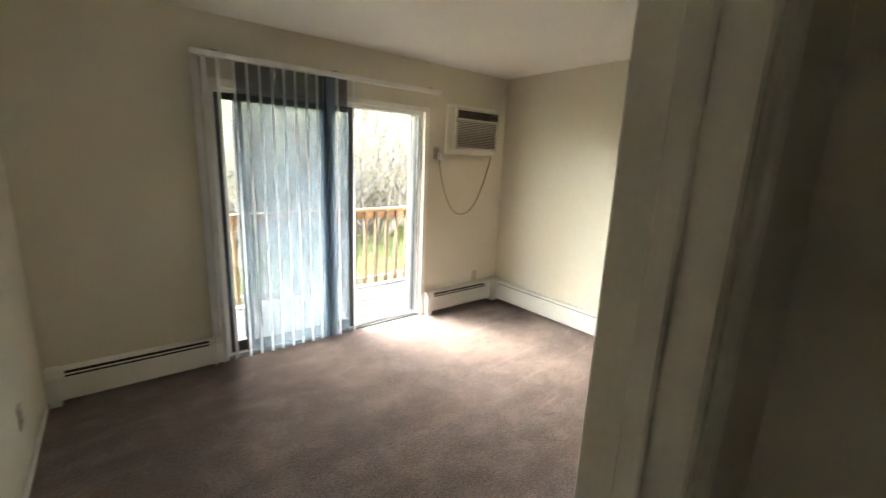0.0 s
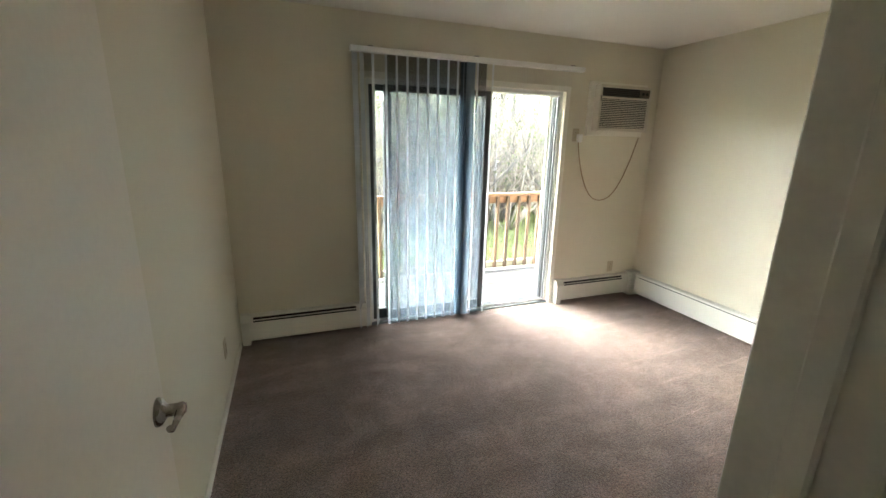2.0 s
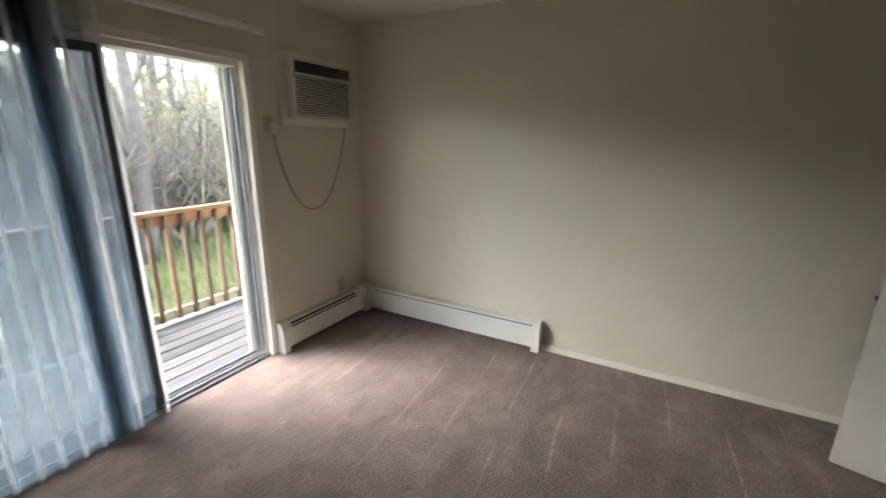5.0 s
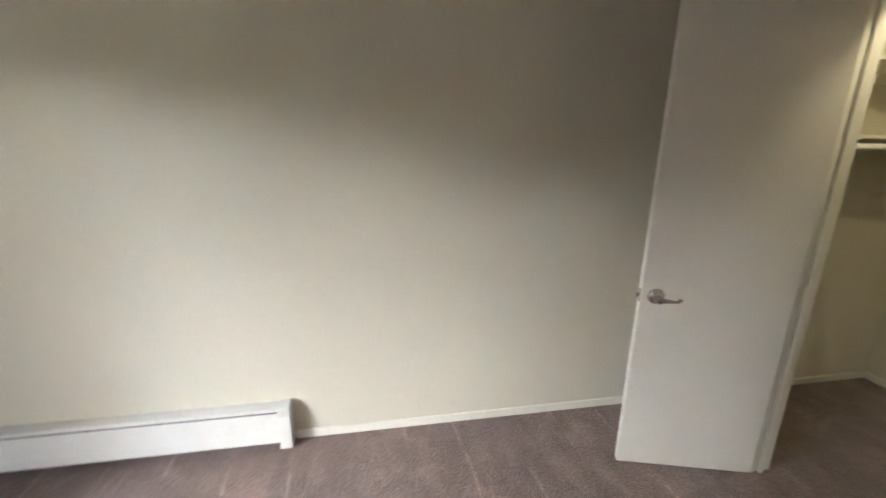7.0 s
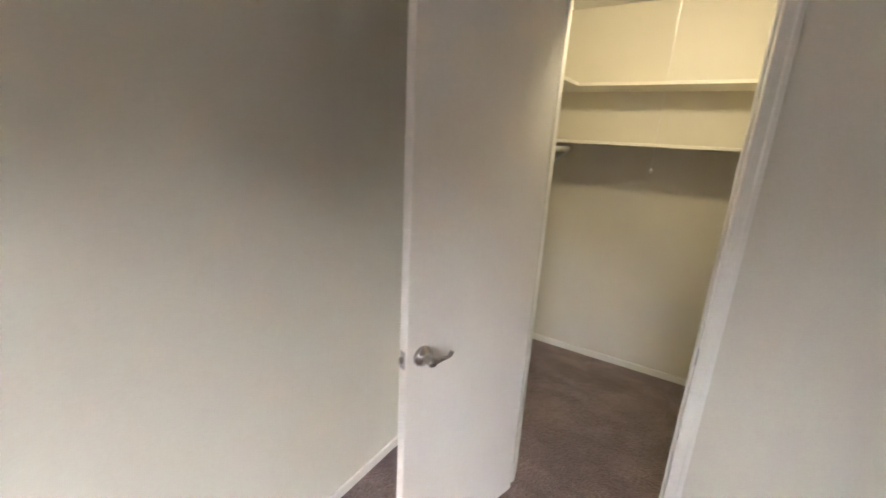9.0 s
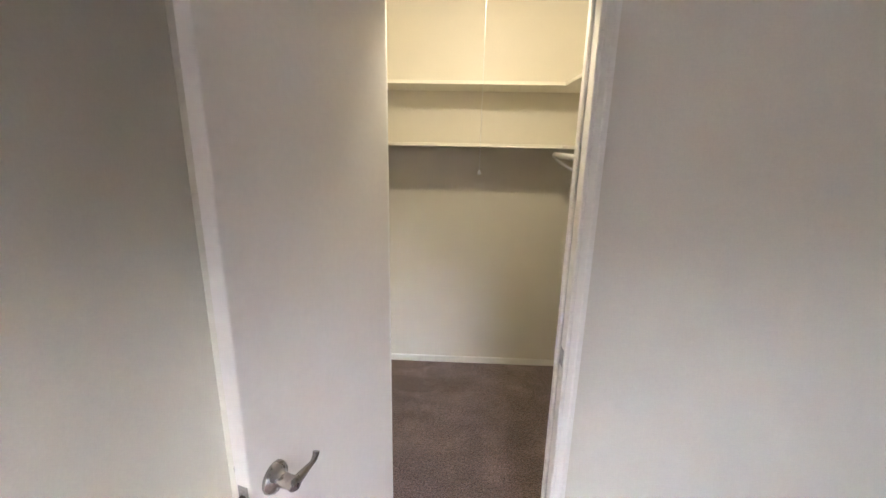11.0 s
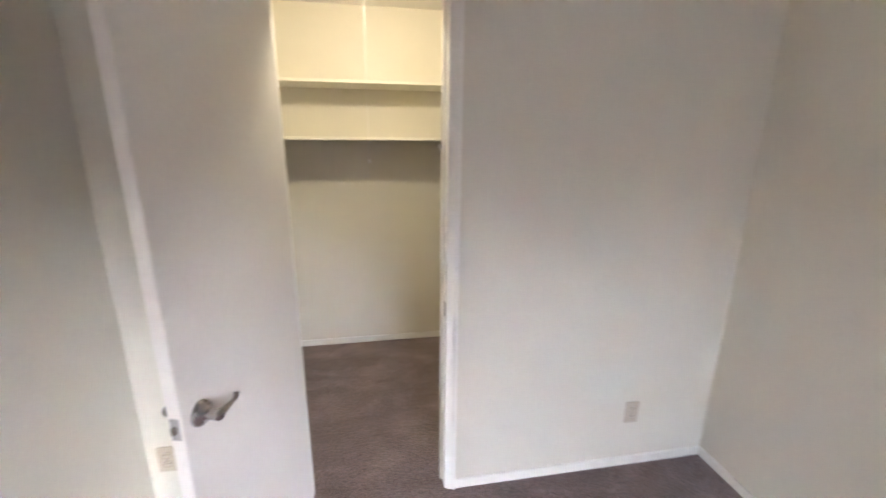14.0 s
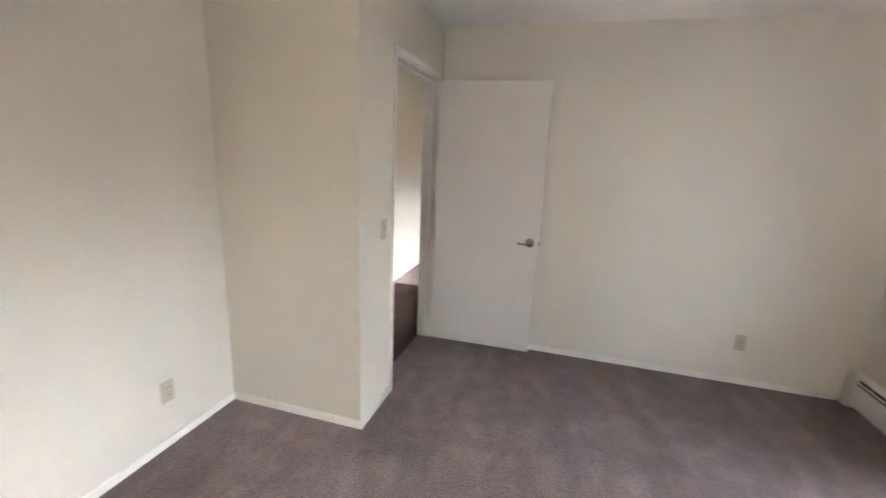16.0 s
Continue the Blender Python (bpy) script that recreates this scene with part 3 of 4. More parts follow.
def glass_panel(name, x0, x1, y, mat_frame, label):
    z0, z1, st = 0.022, OPEN_TOP - 0.03, 0.055
    p = part(name, slab(x0, x0 + st, y, y + 0.03, z0, z1, bevel=0.003), mat_frame, slider, label)
    part("stile", slab(x1 - st, x1, y, y + 0.03, z0, z1, bevel=0.003), mat_frame, p)
    part("bottom_rail", slab(x0 + st, x1 - st, y, y + 0.03, z0, z0 + 0.085, bevel=0.003), mat_frame, p)
    part("top_rail", slab(x0 + st, x1 - st, y, y + 0.03, z1 - 0.05, z1, bevel=0.003), mat_frame, p)
    pane = part("pane", slab(x0 + st, x1 - st, y + 0.013, y + 0.017, z0 + 0.08, z1 - 0.045), GLASS, p, "clear window glass")
    pane.visible_shadow = False
    return p


slid = glass_panel("sliding_panel", 1.735, 2.655, yF + 0.008, BRONZE, "dark aluminium sliding panel pushed open")
fixed = glass_panel("fixed_panel", OPEN_W + 0.03, 2.475, yF + 0.046, BRONZE, "dark aluminium fixed glass panel")
part("pull_handle", slab(1.752, 1.772, yF - 0.018, yF + 0.009, 0.86, 1.06, bevel=0.006, segs=2), BRONZE, slid, "dark pull handle")
# screen on this half is assumed; its dark mesh dims the light coming through
screen = part("screen_panel", slab(1.735, 1.765, yF + 0.082, yF + 0.098, 0.02, OPEN_TOP - 0.03, bevel=0.002), ALUMINIUM, slider, "assumed insect screen panel in a thin frame")
part("stile", slab(2.595, 2.625, yF + 0.082, yF + 0.098, 0.02, OPEN_TOP - 0.03, bevel=0.002), ALUMINIUM, screen)
part("screen_mesh", slab(1.765, 2.595, yF + 0.089, yF + 0.090, 0.02, OPEN_TOP - 0.03), SCREEN, screen, "assumed dark insect mesh that dims the light behind the blind")

casing = thing("trim_sliding_door", pose(0, 0, 0), "cream painted casing round the sliding door", "trim")
casing["kind"] = "structure"
for a in ((OPEN_W - 0.045, OPEN_W + 0.004, 0, OPEN_TOP), (OPEN_E - 0.004, OPEN_E + 0.045, 0, OPEN_TOP), (OPEN_W - 0.045, OPEN_E + 0.045, OPEN_TOP - 0.004, OPEN_TOP + 0.042)):
    part("casing", slab(a[0], a[1], NORTH - 0.014, NORTH, a[2], a[3], bevel=0.004, segs=2), TRIM_PAINT, casing)
for a in ((OPEN_W - 0.001, OPEN_W + 0.003, 0, OPEN_TOP), (OPEN_E - 0.003, OPEN_E + 0.001, 0, OPEN_TOP)):
    part("reveal", slab(a[0], a[1], NORTH, yF, a[2], a[3]), TRIM_PAINT, casing)
part("reveal", slab(OPEN_W + 0.003, OPEN_E - 0.003, NORTH, yF, OPEN_TOP - 0.003, OPEN_TOP + 0.001), TRIM_PAINT, casing)

# ---- vertical blind ----
blind = thing("vertical_blind", pose(0, 4.880, 0), "blue-white sheer vertical blind drawn to one side", "blind")
part("headrail", slab(1.475, 3.475, -0.026, 0.026, 2.142, 2.180, bevel=0.004, segs=2), VINYL, blind, "white vinyl headrail fixed to the wall")
for x in (1.62, 2.45, 3.36):
    part("bracket", slab(x - 0.02, x + 0.02, -0.012, 0.060, 2.178, 2.190, bevel=0.002), STEEL, blind)


def vane_mesh(width, depth, mat_v):
    """A strip of cloth, slightly bowed across."""
    b = bmesh.new()
    n, t = 6, 0.0007
    front, back = [], []
    for i in range(n + 1):
        u = -1 + 2 * i / n
        y = depth * (1 - u * u)
        front.append([b.verts.new((u * width / 2, y - t, z)) for z in (0.022, 2.14)])
        back.append([b.verts.new((u * width / 2, y + t, z)) for z in (0.022, 2.14)])
    for i in range(n):
        b.faces.new((front[i][0], front[i + 1][0], front[i + 1][1], front[i][1])).smooth = True
        b.faces.new((back[i + 1][0], back[i][0], back[i][1], back[i + 1][1])).smooth = True
    b.faces.new((front[0][0], front[0][1], back[0][1], back[0][0]))
    b.faces.new((front[n][1], front[n][0], back[n][0], back[n][1]))
    return mesh_of("vane", b, mat_v)


sheer_vane, seam_strip, stacked_vane = vane_mesh(0.086, 0.004, SHEER), vane_mesh(0.017, 0.001, SEAM), vane_mesh(0.075, 0.006, STACKED)
opened = vane_mesh(0.080, 0.006, SEAM)
for x, turn in ((1.505, 52), (1.555, 60), (1.635, 66)):
    part("vane", opened, None, blind, "white vane turned edge-on", pose(x, 0, 0, 0, 0, turn))
for i in range(8):
    x = 1.73 + 0.0815 * i
    v = part("vane", sheer_vane, None, blind, "", pose(x + 0.041, 0.002 * (i % 2), 0, 0, 0, random.uniform(-3, 3)))
    part("seam", seam_strip, None, v, "denser white seam", pose(-0.041, -0.003, 0))
for i, x in enumerate((2.362, 2.385, 2.408)):
    part("vane", stacked_vane, None, blind, "grey-blue vanes bunched together", pose(x, 0.016 - 0.010 * i, 0, 0, 0, 9 - 5 * i))
v = part("vane", sheer_vane, None, blind, "", pose(2.505, 0.002, 0, 0, 0, 3))
part("seam", seam_strip, None, v, "denser white seam", pose(-0.040, -0.003, 0))
part("seam", seam_strip, None, v, "denser white seam", pose(0.100, -0.003, 0))


# ---- baseboard heaters ----
def heater(name, m, length, label, slots, left_cap=True, right_cap=True):
    """A hot-water baseboard heater along +x, its back on y = 0 and its front at -y."""
    h = thing(name, m, label, "heater", "baseboard heaters")
    d, top = 0.068, 0.230
    back = [(0.0, 0.03), (-0.006, 0.03), (-0.006, top - 0.004), (-0.030, top - 0.004), (-0.030, top), (0.0, top)]
    part("back_plate", prism(bmesh.new(), back, "x", 0.0, length), HEATER_PAINT, h)
    high = 0.180 if slots > 1 else 0.203
    front = [(-d, 0.034), (-d + 0.012, 0.028), (-d + 0.012, 0.032), (-d + 0.003, 0.038), (-d + 0.003, high), (-d + 0.001, high + 0.001), (-d, high)]
    part("front_panel", prism(bmesh.new(), front, "x", 0.0, length), HEATER_PAINT, h)
    if slots > 1:
        damper = [(-d + 0.002, 0.193), (-d + 0.005, 0.193), (-d + 0.010, 0.199), (-d + 0.007, 0.200)]
        part("damper", prism(bmesh.new(), damper, "x", 0.0, length), HEATER_PAINT, h)
        lip = [(-d + 0.014, 0.216), (-d + 0.017, 0.216), (-d + 0.022, top - 0.006), (-0.030, top), (-0.030, top + 0.003), (-d + 0.018, top - 0.003)]
        for x0, x1 in ((-0.001, 0.085), (length - 0.085, length + 0.001)):
            part("slot_cover", prism(bmesh.new(), [(-d - 0.001, 0.180), (-d + 0.018, top - 0.004), (-d + 0.026, top - 0.004), (-d + 0.006, 0.180)], "x", x0, x1), HEATER_PAINT, h)
    else:
        lip = [(-d + 0.002, 0.210), (-d + 0.005, 0.210), (-d + 0.010, top - 0.006), (-0.030, top), (-0.030, top + 0.003), (-d + 0.006, top - 0.003)]
    part("top_lip", prism(bmesh.new(), lip, "x", 0.0, length), HEATER_PAINT, h)
    # one near-black block gives the slots their shade by colour
    part("fin_core", slab(0.02, length - 0.02, -d + 0.024, -0.008, 0.034, 0.218), SLOT_SHADE, h, "fins as one near-black block, shade put into the colour")
    for on, x0 in ((left_cap, -0.002), (right_cap, length - 0.056)):
        if on:
            cap = [(0.0, 0.0), (-d - 0.007, 0.0), (-d - 0.007, 0.186), (-d + 0.018, 0.233), (0.0, 0.237)]
            part("end_cap", prism(bmesh.new(), cap, "x", x0, x0 + 0.058), HEATER_PAINT, h)
    return h


heater("baseboard_heater", pose(EAST, 4.835, 0, 0, 0, -90), 1.575, "long white metal baseboard heater under the lit wall", 1, False, True)
heater("baseboard_heater", pose(3.405, NORTH, 0), 0.90, "short white metal baseboard heater beside the sliding door", 2, True, False)
heater("baseboard_heater", pose(WEST + 0.016, NORTH, 0), 0.945, "white metal baseboard heater next to the vertical blind", 2, True, False)
corner = thing("heater_corner", pose(EAST, NORTH, 0), "white metal corner cover joining two heaters", "heater")
part("cover", slab(-0.120, -0.001, -0.098, -0.001, 0.0, 0.238, bevel=0.012, segs=3), HEATER_PAINT, corner)
part("cap", slab(-0.126, -0.001, -0.104, -0.001, 0.238, 0.252, bevel=0.005, segs=2), HEATER_PAINT, corner)

# ---- wall air conditioner ----
ac = thing("air_conditioner", pose(3.922, NORTH, 1.618), "aged cream through-wall air conditioner with dark louvres", "air conditioner")
for a in ((-0.325, -0.270, 0.0, 0.470), (0.285, 0.325, 0.0, 0.470), (-0.270, 0.285, 0.430, 0.470), (-0.270, 0.285, 0.0, 0.050)):
    part("sleeve_trim", slab(a[0], a[1], -0.030, 0.0, a[2], a[3], bevel=0.004, segs=2), TRIM_PAINT, ac, "cream wooden trim round the sleeve")
part("body", slab(-0.275, 0.318, -0.070, -0.0, 0.046, 0.440, bevel=0.005, segs=2), AC_PLASTIC, ac)
fy = -0.070
part("bezel", slab(-0.275, -0.247, fy - 0.030, fy, 0.040, 0.440, bevel=0.006, segs=2), AC_PLASTIC, ac)
part("bezel", slab(0.296, 0.318, fy - 0.030, fy, 0.040, 0.440, bevel=0.006, segs=2), AC_PLASTIC, ac)
part("bezel", slab(-0.247, 0.296, fy - 0.030, fy, 0.418, 0.440, bevel=0.006, segs=2), AC_PLASTIC, ac)
part("bezel", slab(-0.247, 0.296, fy - 0.030, fy, 0.046, 0.072, bevel=0.006, segs=2), AC_PLASTIC, ac)
part("bezel", slab(-0.247, 0.296, fy - 0.030, fy, 0.324, 0.342, bevel=0.004, segs=2), AC_PLASTIC, ac)
# dark sheet: the shade in the louvre gaps is put in as colour
part("grille_backing", slab(-0.247, 0.296, fy - 0.005, fy - 0.001, 0.072, 0.418), AC_DARK, ac, "dark sheet that paints the shade between the louvres")
part("control_panel", slab(0.190, 0.294, fy - 0.029, fy - 0.006, 0.344, 0.416, bevel=0.003), AC_PANEL, ac, "small brown control panel")
for k in range(2):
    kn = lathe(bmesh.new(), [(0.014, 0.0), (0.013, 0.010), (0.009, 0.012)], 14, pose(0.212 + 0.044 * k, fy - 0.029, 0.378, 90, 0, 0))
    part("knob", kn, AC_DARK, ac, "small dark control knob")
louvre = mesh_of("louvre", prism(bmesh.new(), [(fy - 0.025, -0.0040), (fy - 0.026, 0.0012), (fy - 0.008, 0.0058), (fy - 0.006, 0.0015)], "x", -0.245, 0.294), AC_PLASTIC)
for k in range(16):
    part("louvre", louvre, None, ac, "", pose(0, 0, 0.080 + 0.0155 * k))
upper = mesh_of("upper_louvre", prism(bmesh.new(), [(fy - 0.020, -0.001), (fy - 0.019, -0.003), (fy - 0.005, 0.003), (fy - 0.006, 0.005)], "x", -0.245, 0.188), AC_DARK)
for k in range(4):
    part("louvre", upper, None, ac, "dark discharge louvre", pose(0, 0, 0.352 + 0.0155 * k))
part("badge", slab(-0.266, -0.256, fy - 0.032, fy - 0.0295, 0.300, 0.345, bevel=0.001), AC_PANEL, ac, "small vertical badge")

cord_pts = []
for i in range(33):
    f = i / 32
    u = 3.528 + 0.702 * f
    sag = 0.565 * (1 - abs(2 * (f ** 0.86) - 1) ** 2.3)
    cord_pts.append((u, NORTH - 0.014 - 0.02 * math.sin(math.pi * f), 1.560 + 0.05 * f - sag))
power_cord = thing("power_cord", pose(0, 0, 0), "tan power cord hanging from plug to air conditioner", "cord")
part("cable", tube(bmesh.new(), cord_pts, [0.0052] * 33, 8), CORD, power_cord)
part("plug", slab(3.505, 3.550, NORTH - 0.046, NORTH - 0.007, 1.556, 1.628, bevel=0.008, segs=2), VINYL, power_cord, "cream plug body")


# ---- outlets and switch ----
def outlet(m, label):
    """A double socket on a wall plate; local -y is the room."""
    o = thing("wall_outlet", m, label, "outlet", "wall outlets")
    part("plate", slab(-0.035, 0.035, -0.006, 0.0, -0.057, 0.057, bevel=0.003, segs=2), PLASTIC, o)
    for z in (-0.020, 0.020):
        s = part("socket", slab(-0.017, 0.017, -0.0078, -0.005, z - 0.014, z + 0.014, bevel=0.004), PLASTIC, o)
        for x in (-0.0065, 0.0065):
            part("slot", slab(x - 0.0012, x + 0.0012, -0.0084, -0.0070, z - 0.002, z + 0.007), AC_DARK, s)
    part("screw", lathe(bmesh.new(), [(0.003, 0.0), (0.002, 0.0015)], 8, pose(0, -0.006, 0, 90, 0, 0)), STEEL, o)
    return o


outlet(pose(4.092, NORTH, 0.312), "ivory double wall outlet above the short heater")
outlet(pose(4.352, CLOSET_FACE, 0.328, 0, 0, 180), "ivory double wall outlet in the corner behind the closet door")
outlet(pose(2.344, CLOSET_FACE, 0.297, 0, 0, 180), "ivory double wall outlet on the closet wall")
outlet(pose(WEST, 4.230, 0.313, 0, 0, 90), "ivory double wall outlet beyond the hall door")
outlet(pose(3.500, NORTH, 1.620), "ivory wall outlet beside the air conditioner")
switch = thing("light_switch", pose(1.642, HALL_FACE, 1.094, 0, 0, 180), "ivory toggle light switch beside the hall doorway", "switch")
part("plate", slab(-0.035, 0.035, -0.006, 0.0, -0.057, 0.057, bevel=0.003, segs=2), PLASTIC, switch)
part("toggle", slab(-0.005, 0.005, -0.018, -0.005, -0.003, 0.014, bevel=0.002), PLASTIC, switch)
for z in (-0.042, 0.042):
    part("screw", lathe(bmesh.new(), [(0.003, 0.0), (0.002, 0.0015)], 8, pose(0, -0.006, z, 90, 0, 0)), STEEL, switch)

# ---- closet fittings ----
for z, back_front, side, what in ((1.882, -0.050, 0.345, "upper"), (1.554, 0.014, 0.345, "lower")):
    sh = thing("closet_shelf", pose(0, 0, z), "cream painted wooden shelf running round the closet", "shelf", "closet shelves")
    part("board", slab(CLOSET_WEST, EAST, CLOSET_BACK + 0.005, back_front, -0.018, 0.0, bevel=0.002), SHELF_PAINT, sh)
    part("side_board", slab(EAST - side, EAST, back_front, CLOSET_FACE - T - 0.02, -0.018, 0.0, bevel=0.002), SHELF_PAINT, sh)
    part("side_board", slab(CLOSET_WEST, CLOSET_WEST + side, back_front, CLOSET_FACE - T - 0.02, -0.018, 0.0, bevel=0.002), SHELF_PAINT, sh)
    part("cleat", slab(EAST - 0.018, EAST, CLOSET_BACK + 0.018, CLOSET_FACE - T - 0.02, -0.070, -0.018, bevel=0.002), SHELF_PAINT, sh)
    part("cleat", slab(CLOSET_WEST, CLOSET_WEST + 0.018, CLOSET_BACK + 0.018, CLOSET_FACE - T - 0.02, -0.070, -0.018, bevel=0.002), SHELF_PAINT, sh)
for x, wall_x, sgn in ((EAST - 0.335, EAST, -1), (CLOSET_WEST + 0.370, CLOSET_WEST, 1)):
    rod = thing("closet_rod", pose(0, 0, 1.500), "white hanging rod under the lower closet shelf", "closet rod", "closet rods")
    part("rod", tube(bmesh.new(), [(x, -0.045, 0), (x, CLOSET_FACE - T, 0)], [0.016, 0.016], 14), VINYL, rod)
    for y in (-0.02, 0.78):
        arm = [(wall_x, y, -0.26), (wall_x + sgn * 0.05, y, -0.25), (wall_x + sgn * 0.20, y, -0.12), (x - sgn * 0.02, y, -0.035), (x, y, -0.018)]
        part("bracket", tube(bmesh.new(), arm, [0.008] * 5, 8), VINYL, rod, "curved white bracket")

# closet lamp: bare bulb in a ceiling holder, with a pull cord
BULB = (3.50, 0.88, 2.150)
lamp = thing("ceiling_lamp", pose(BULB[0], BULB[1], CLOSET_CEIL), "bare warm bulb in a white ceiling holder with pull cord", "lamp")
part("holder", lathe(bmesh.new(), [(0.055, -0.0), (0.055, -0.012), (0.030, -0.045), (0.022, -0.110), (0.020, -0.120)], 20), VINYL, lamp, "white porcelain lamp holder")
bulb_glow = glow_material("warm_bulb_glass", (1.0, 0.82, 0.50), 2.0)
part("bulb", lathe(bmesh.new(), [(0.013, -0.120), (0.018, -0.150), (0.030, -0.195), (0.030, -0.225), (0.020, -0.246), (0.006, -0.254)], 18), bulb_glow, lamp, "glowing warm bulb").visible_shadow = False
part("pull_cord", tube(bmesh.new(), [(0.03, -0.03, -0.03), (0.032, -0.12, -0.09), (0.030, -0.20, -0.30), (0.030, -0.20, -0.922)], [0.0011] * 4, 6), VINYL, lamp, "thin white pull cord")
part("cord_bell", lathe(bmesh.new(), [(0.002, 0.0), (0.006, -0.008), (0.005, -0.016), (0.002, -0.018)], 10, pose(0.030, -0.20, -0.915)), VINYL, lamp, "small white cord end")
bulb_light = new("closet_bulb_light", bpy.data.lights.new("closet_bulb_light", "POINT"))
bulb_light.data.energy, bulb_light.data.color, bulb_light.data.shadow_soft_size = 0.085, (1.0, 0.90, 0.58), 0.024
bulb_light.location = (BULB[0], BULB[1], CLOSET_CEIL - 0.19)

# ---- far room seen down the hall ----
pantry = thing("wooden_cabinet", pose(-2.62, 0.42, 0.002), "tall honey oak cabinet with a shadow-dark lower part beyond the hall", "cabinet")
part("body", slab(0.0, 0.60, 0.0, 0.84, 0.60, 2.05, bevel=0.004), ORANGE_DOOR, pantry)
# the shadow over the lower half is painted in as a darker wood
part("base", slab(0.0, 0.60, 0.0, 0.84, 0.0, 0.60, bevel=0.004), SHADED_OAK, pantry, "lower part, its shadow put into a darker wood colour")
part("door", slab(0.601, 0.620, 0.010, 0.830, 0.61, 2.04, bevel=0.003), ORANGE_DOOR, pantry)
part("base_door", slab(0.601, 0.620, 0.010, 0.830, 0.06, 0.59, bevel=0.003), SHADED_OAK, pantry)

# ---- deck ----
DECK_Y0, DECK_Y1, DECK_Z = NORTH + 0.17, 6.40, -0.085
deck = thing("deck_floor", pose(0, 0, DECK_Z), "weathered grey wooden deck boards", "deck")
deck["kind"] = "structure"
n_boards = 9
bw = (DECK_Y1 - DECK_Y0) / n_boards
plank = mesh_of("plank", slab(0.2, 7.2, 0.004, bw - 0.007, -0.032, 0.0, bevel=0.004), DECK_WOOD)
for k in range(n_boards):
    part("plank", plank, None, deck, "", pose(0, DECK_Y0 + bw * k, random.uniform(-0.002, 0.001), 0, 0, 0))
part("joist", slab(0.2, 7.2, DECK_Y1 - 0.045, DECK_Y1 - 0.005, -0.25, -0.034), PALE_WOOD, deck)
part("joist", slab(0.2, 7.2, DECK_Y0, DECK_Y0 + 0.04, -0.25, -0.034), PALE_WOOD, deck)
for x in (0.3, 3.6, 7.0):
    part("post", slab(x, x + 0.09, DECK_Y1 - 0.15, DECK_Y1 - 0.06, GROUND - DECK_Z - 0.1, -0.034), POST_WOOD, deck)

railing = thing("deck_railing", pose(0, 6.30, DECK_Z), "orange-stained wooden deck railing with square balusters", "railing")
part("top_rail", slab(0.2, 7.2, -0.045, 0.045, 0.975, 1.012, bevel=0.005, segs=2), RAIL_WOOD, railing, "orange stained handrail")
part("side_rail", slab(0.2, 7.2, 0.0, 0.036, 0.885, 0.974, bevel=0.003), RAIL_WOOD, railing)
part("bottom_rail", slab(0.2, 7.2, -0.004, 0.034, 0.035, 0.120, bevel=0.003), PALE_WOOD, railing, "pale treated bottom rail")
baluster = mesh_of("baluster", slab(-0.018, 0.018, -0.040, -0.004, 0.040, 0.970, bevel=0.002), POST_WOOD)
for k in range(46):
    part("baluster", baluster, None, railing, "", pose(0.30 + 0.15 * k, random.uniform(-0.001, 0.001), 0, random.uniform(-0.4, 0.4), random.uniform(-0.5, 0.5), 0))
for x in (0.24, 3.05, 5.2, 7.1):
    part("post", slab(x - 0.045, x + 0.045, 0.037, 0.125, -0.2, 0.972, bevel=0.004), POST_WOOD, railing)
# unseen overhang, assumed from the light; sized to keep high sky off deck and room
structure("ceiling_deck", slab(-0.3, 7.6, NORTH + 0.16, 7.00, 2.46, 2.70), PALE_WOOD, "wooden underside of an assumed overhang, out of view, that blocks the high sky")
# outside face of the house beside the opening
trim_out = thing("trim_outside", pose(0, 0, 0), "pale painted outside trim beside the sliding door", "trim")
trim_out["kind"] = "structure"
part("board", slab(OPEN_E - 0.05, OPEN_E + 0.07, NORTH + 0.162, NORTH + 0.185, DECK_Z, OPEN_TOP + 0.08, bevel=0.003), SIDING, trim_out)
part("board", slab(OPEN_W - 0.07, OPEN_W + 0.01, NORTH + 0.162, NORTH + 0.185, DECK_Z, OPEN_TOP + 0.08, bevel=0.003), SIDING, trim_out)

# ---- ground, grass, trees ----
def hill(x, y):
    rise = max(y - 15.0, 0.0)
    return GROUND + 0.03 * rise + 0.20 * max(y - 19, 0) + 0.10 * noise.noise(Vector((x * 0.21, y * 0.21, 0.3)))


bm = bmesh.new()
xs = [-900, -300, -120] + [-60 + 3 * i for i in range(41)] + [120, 300, 900]
ys = [-900, -200, -40, -10, 2] + [5 + 1.5 * i for i in range(34)] + [80, 160, 400, 1200]
rows = [[bm.verts.new((x, y, min(hill(x, y), 12.0) if y > 2 else GROUND)) for x in xs] for y in ys]
for r0, r1 in zip(rows, rows[1:]):
    for i in range(len(xs) - 1):
        bm.faces.new((r0[i], r0[i + 1], r1[i + 1], r1[i])).smooth = True
structure("ground", bm, LAWN, "spring lawn rising towards a wooded slope")

rng = random.Random(11)


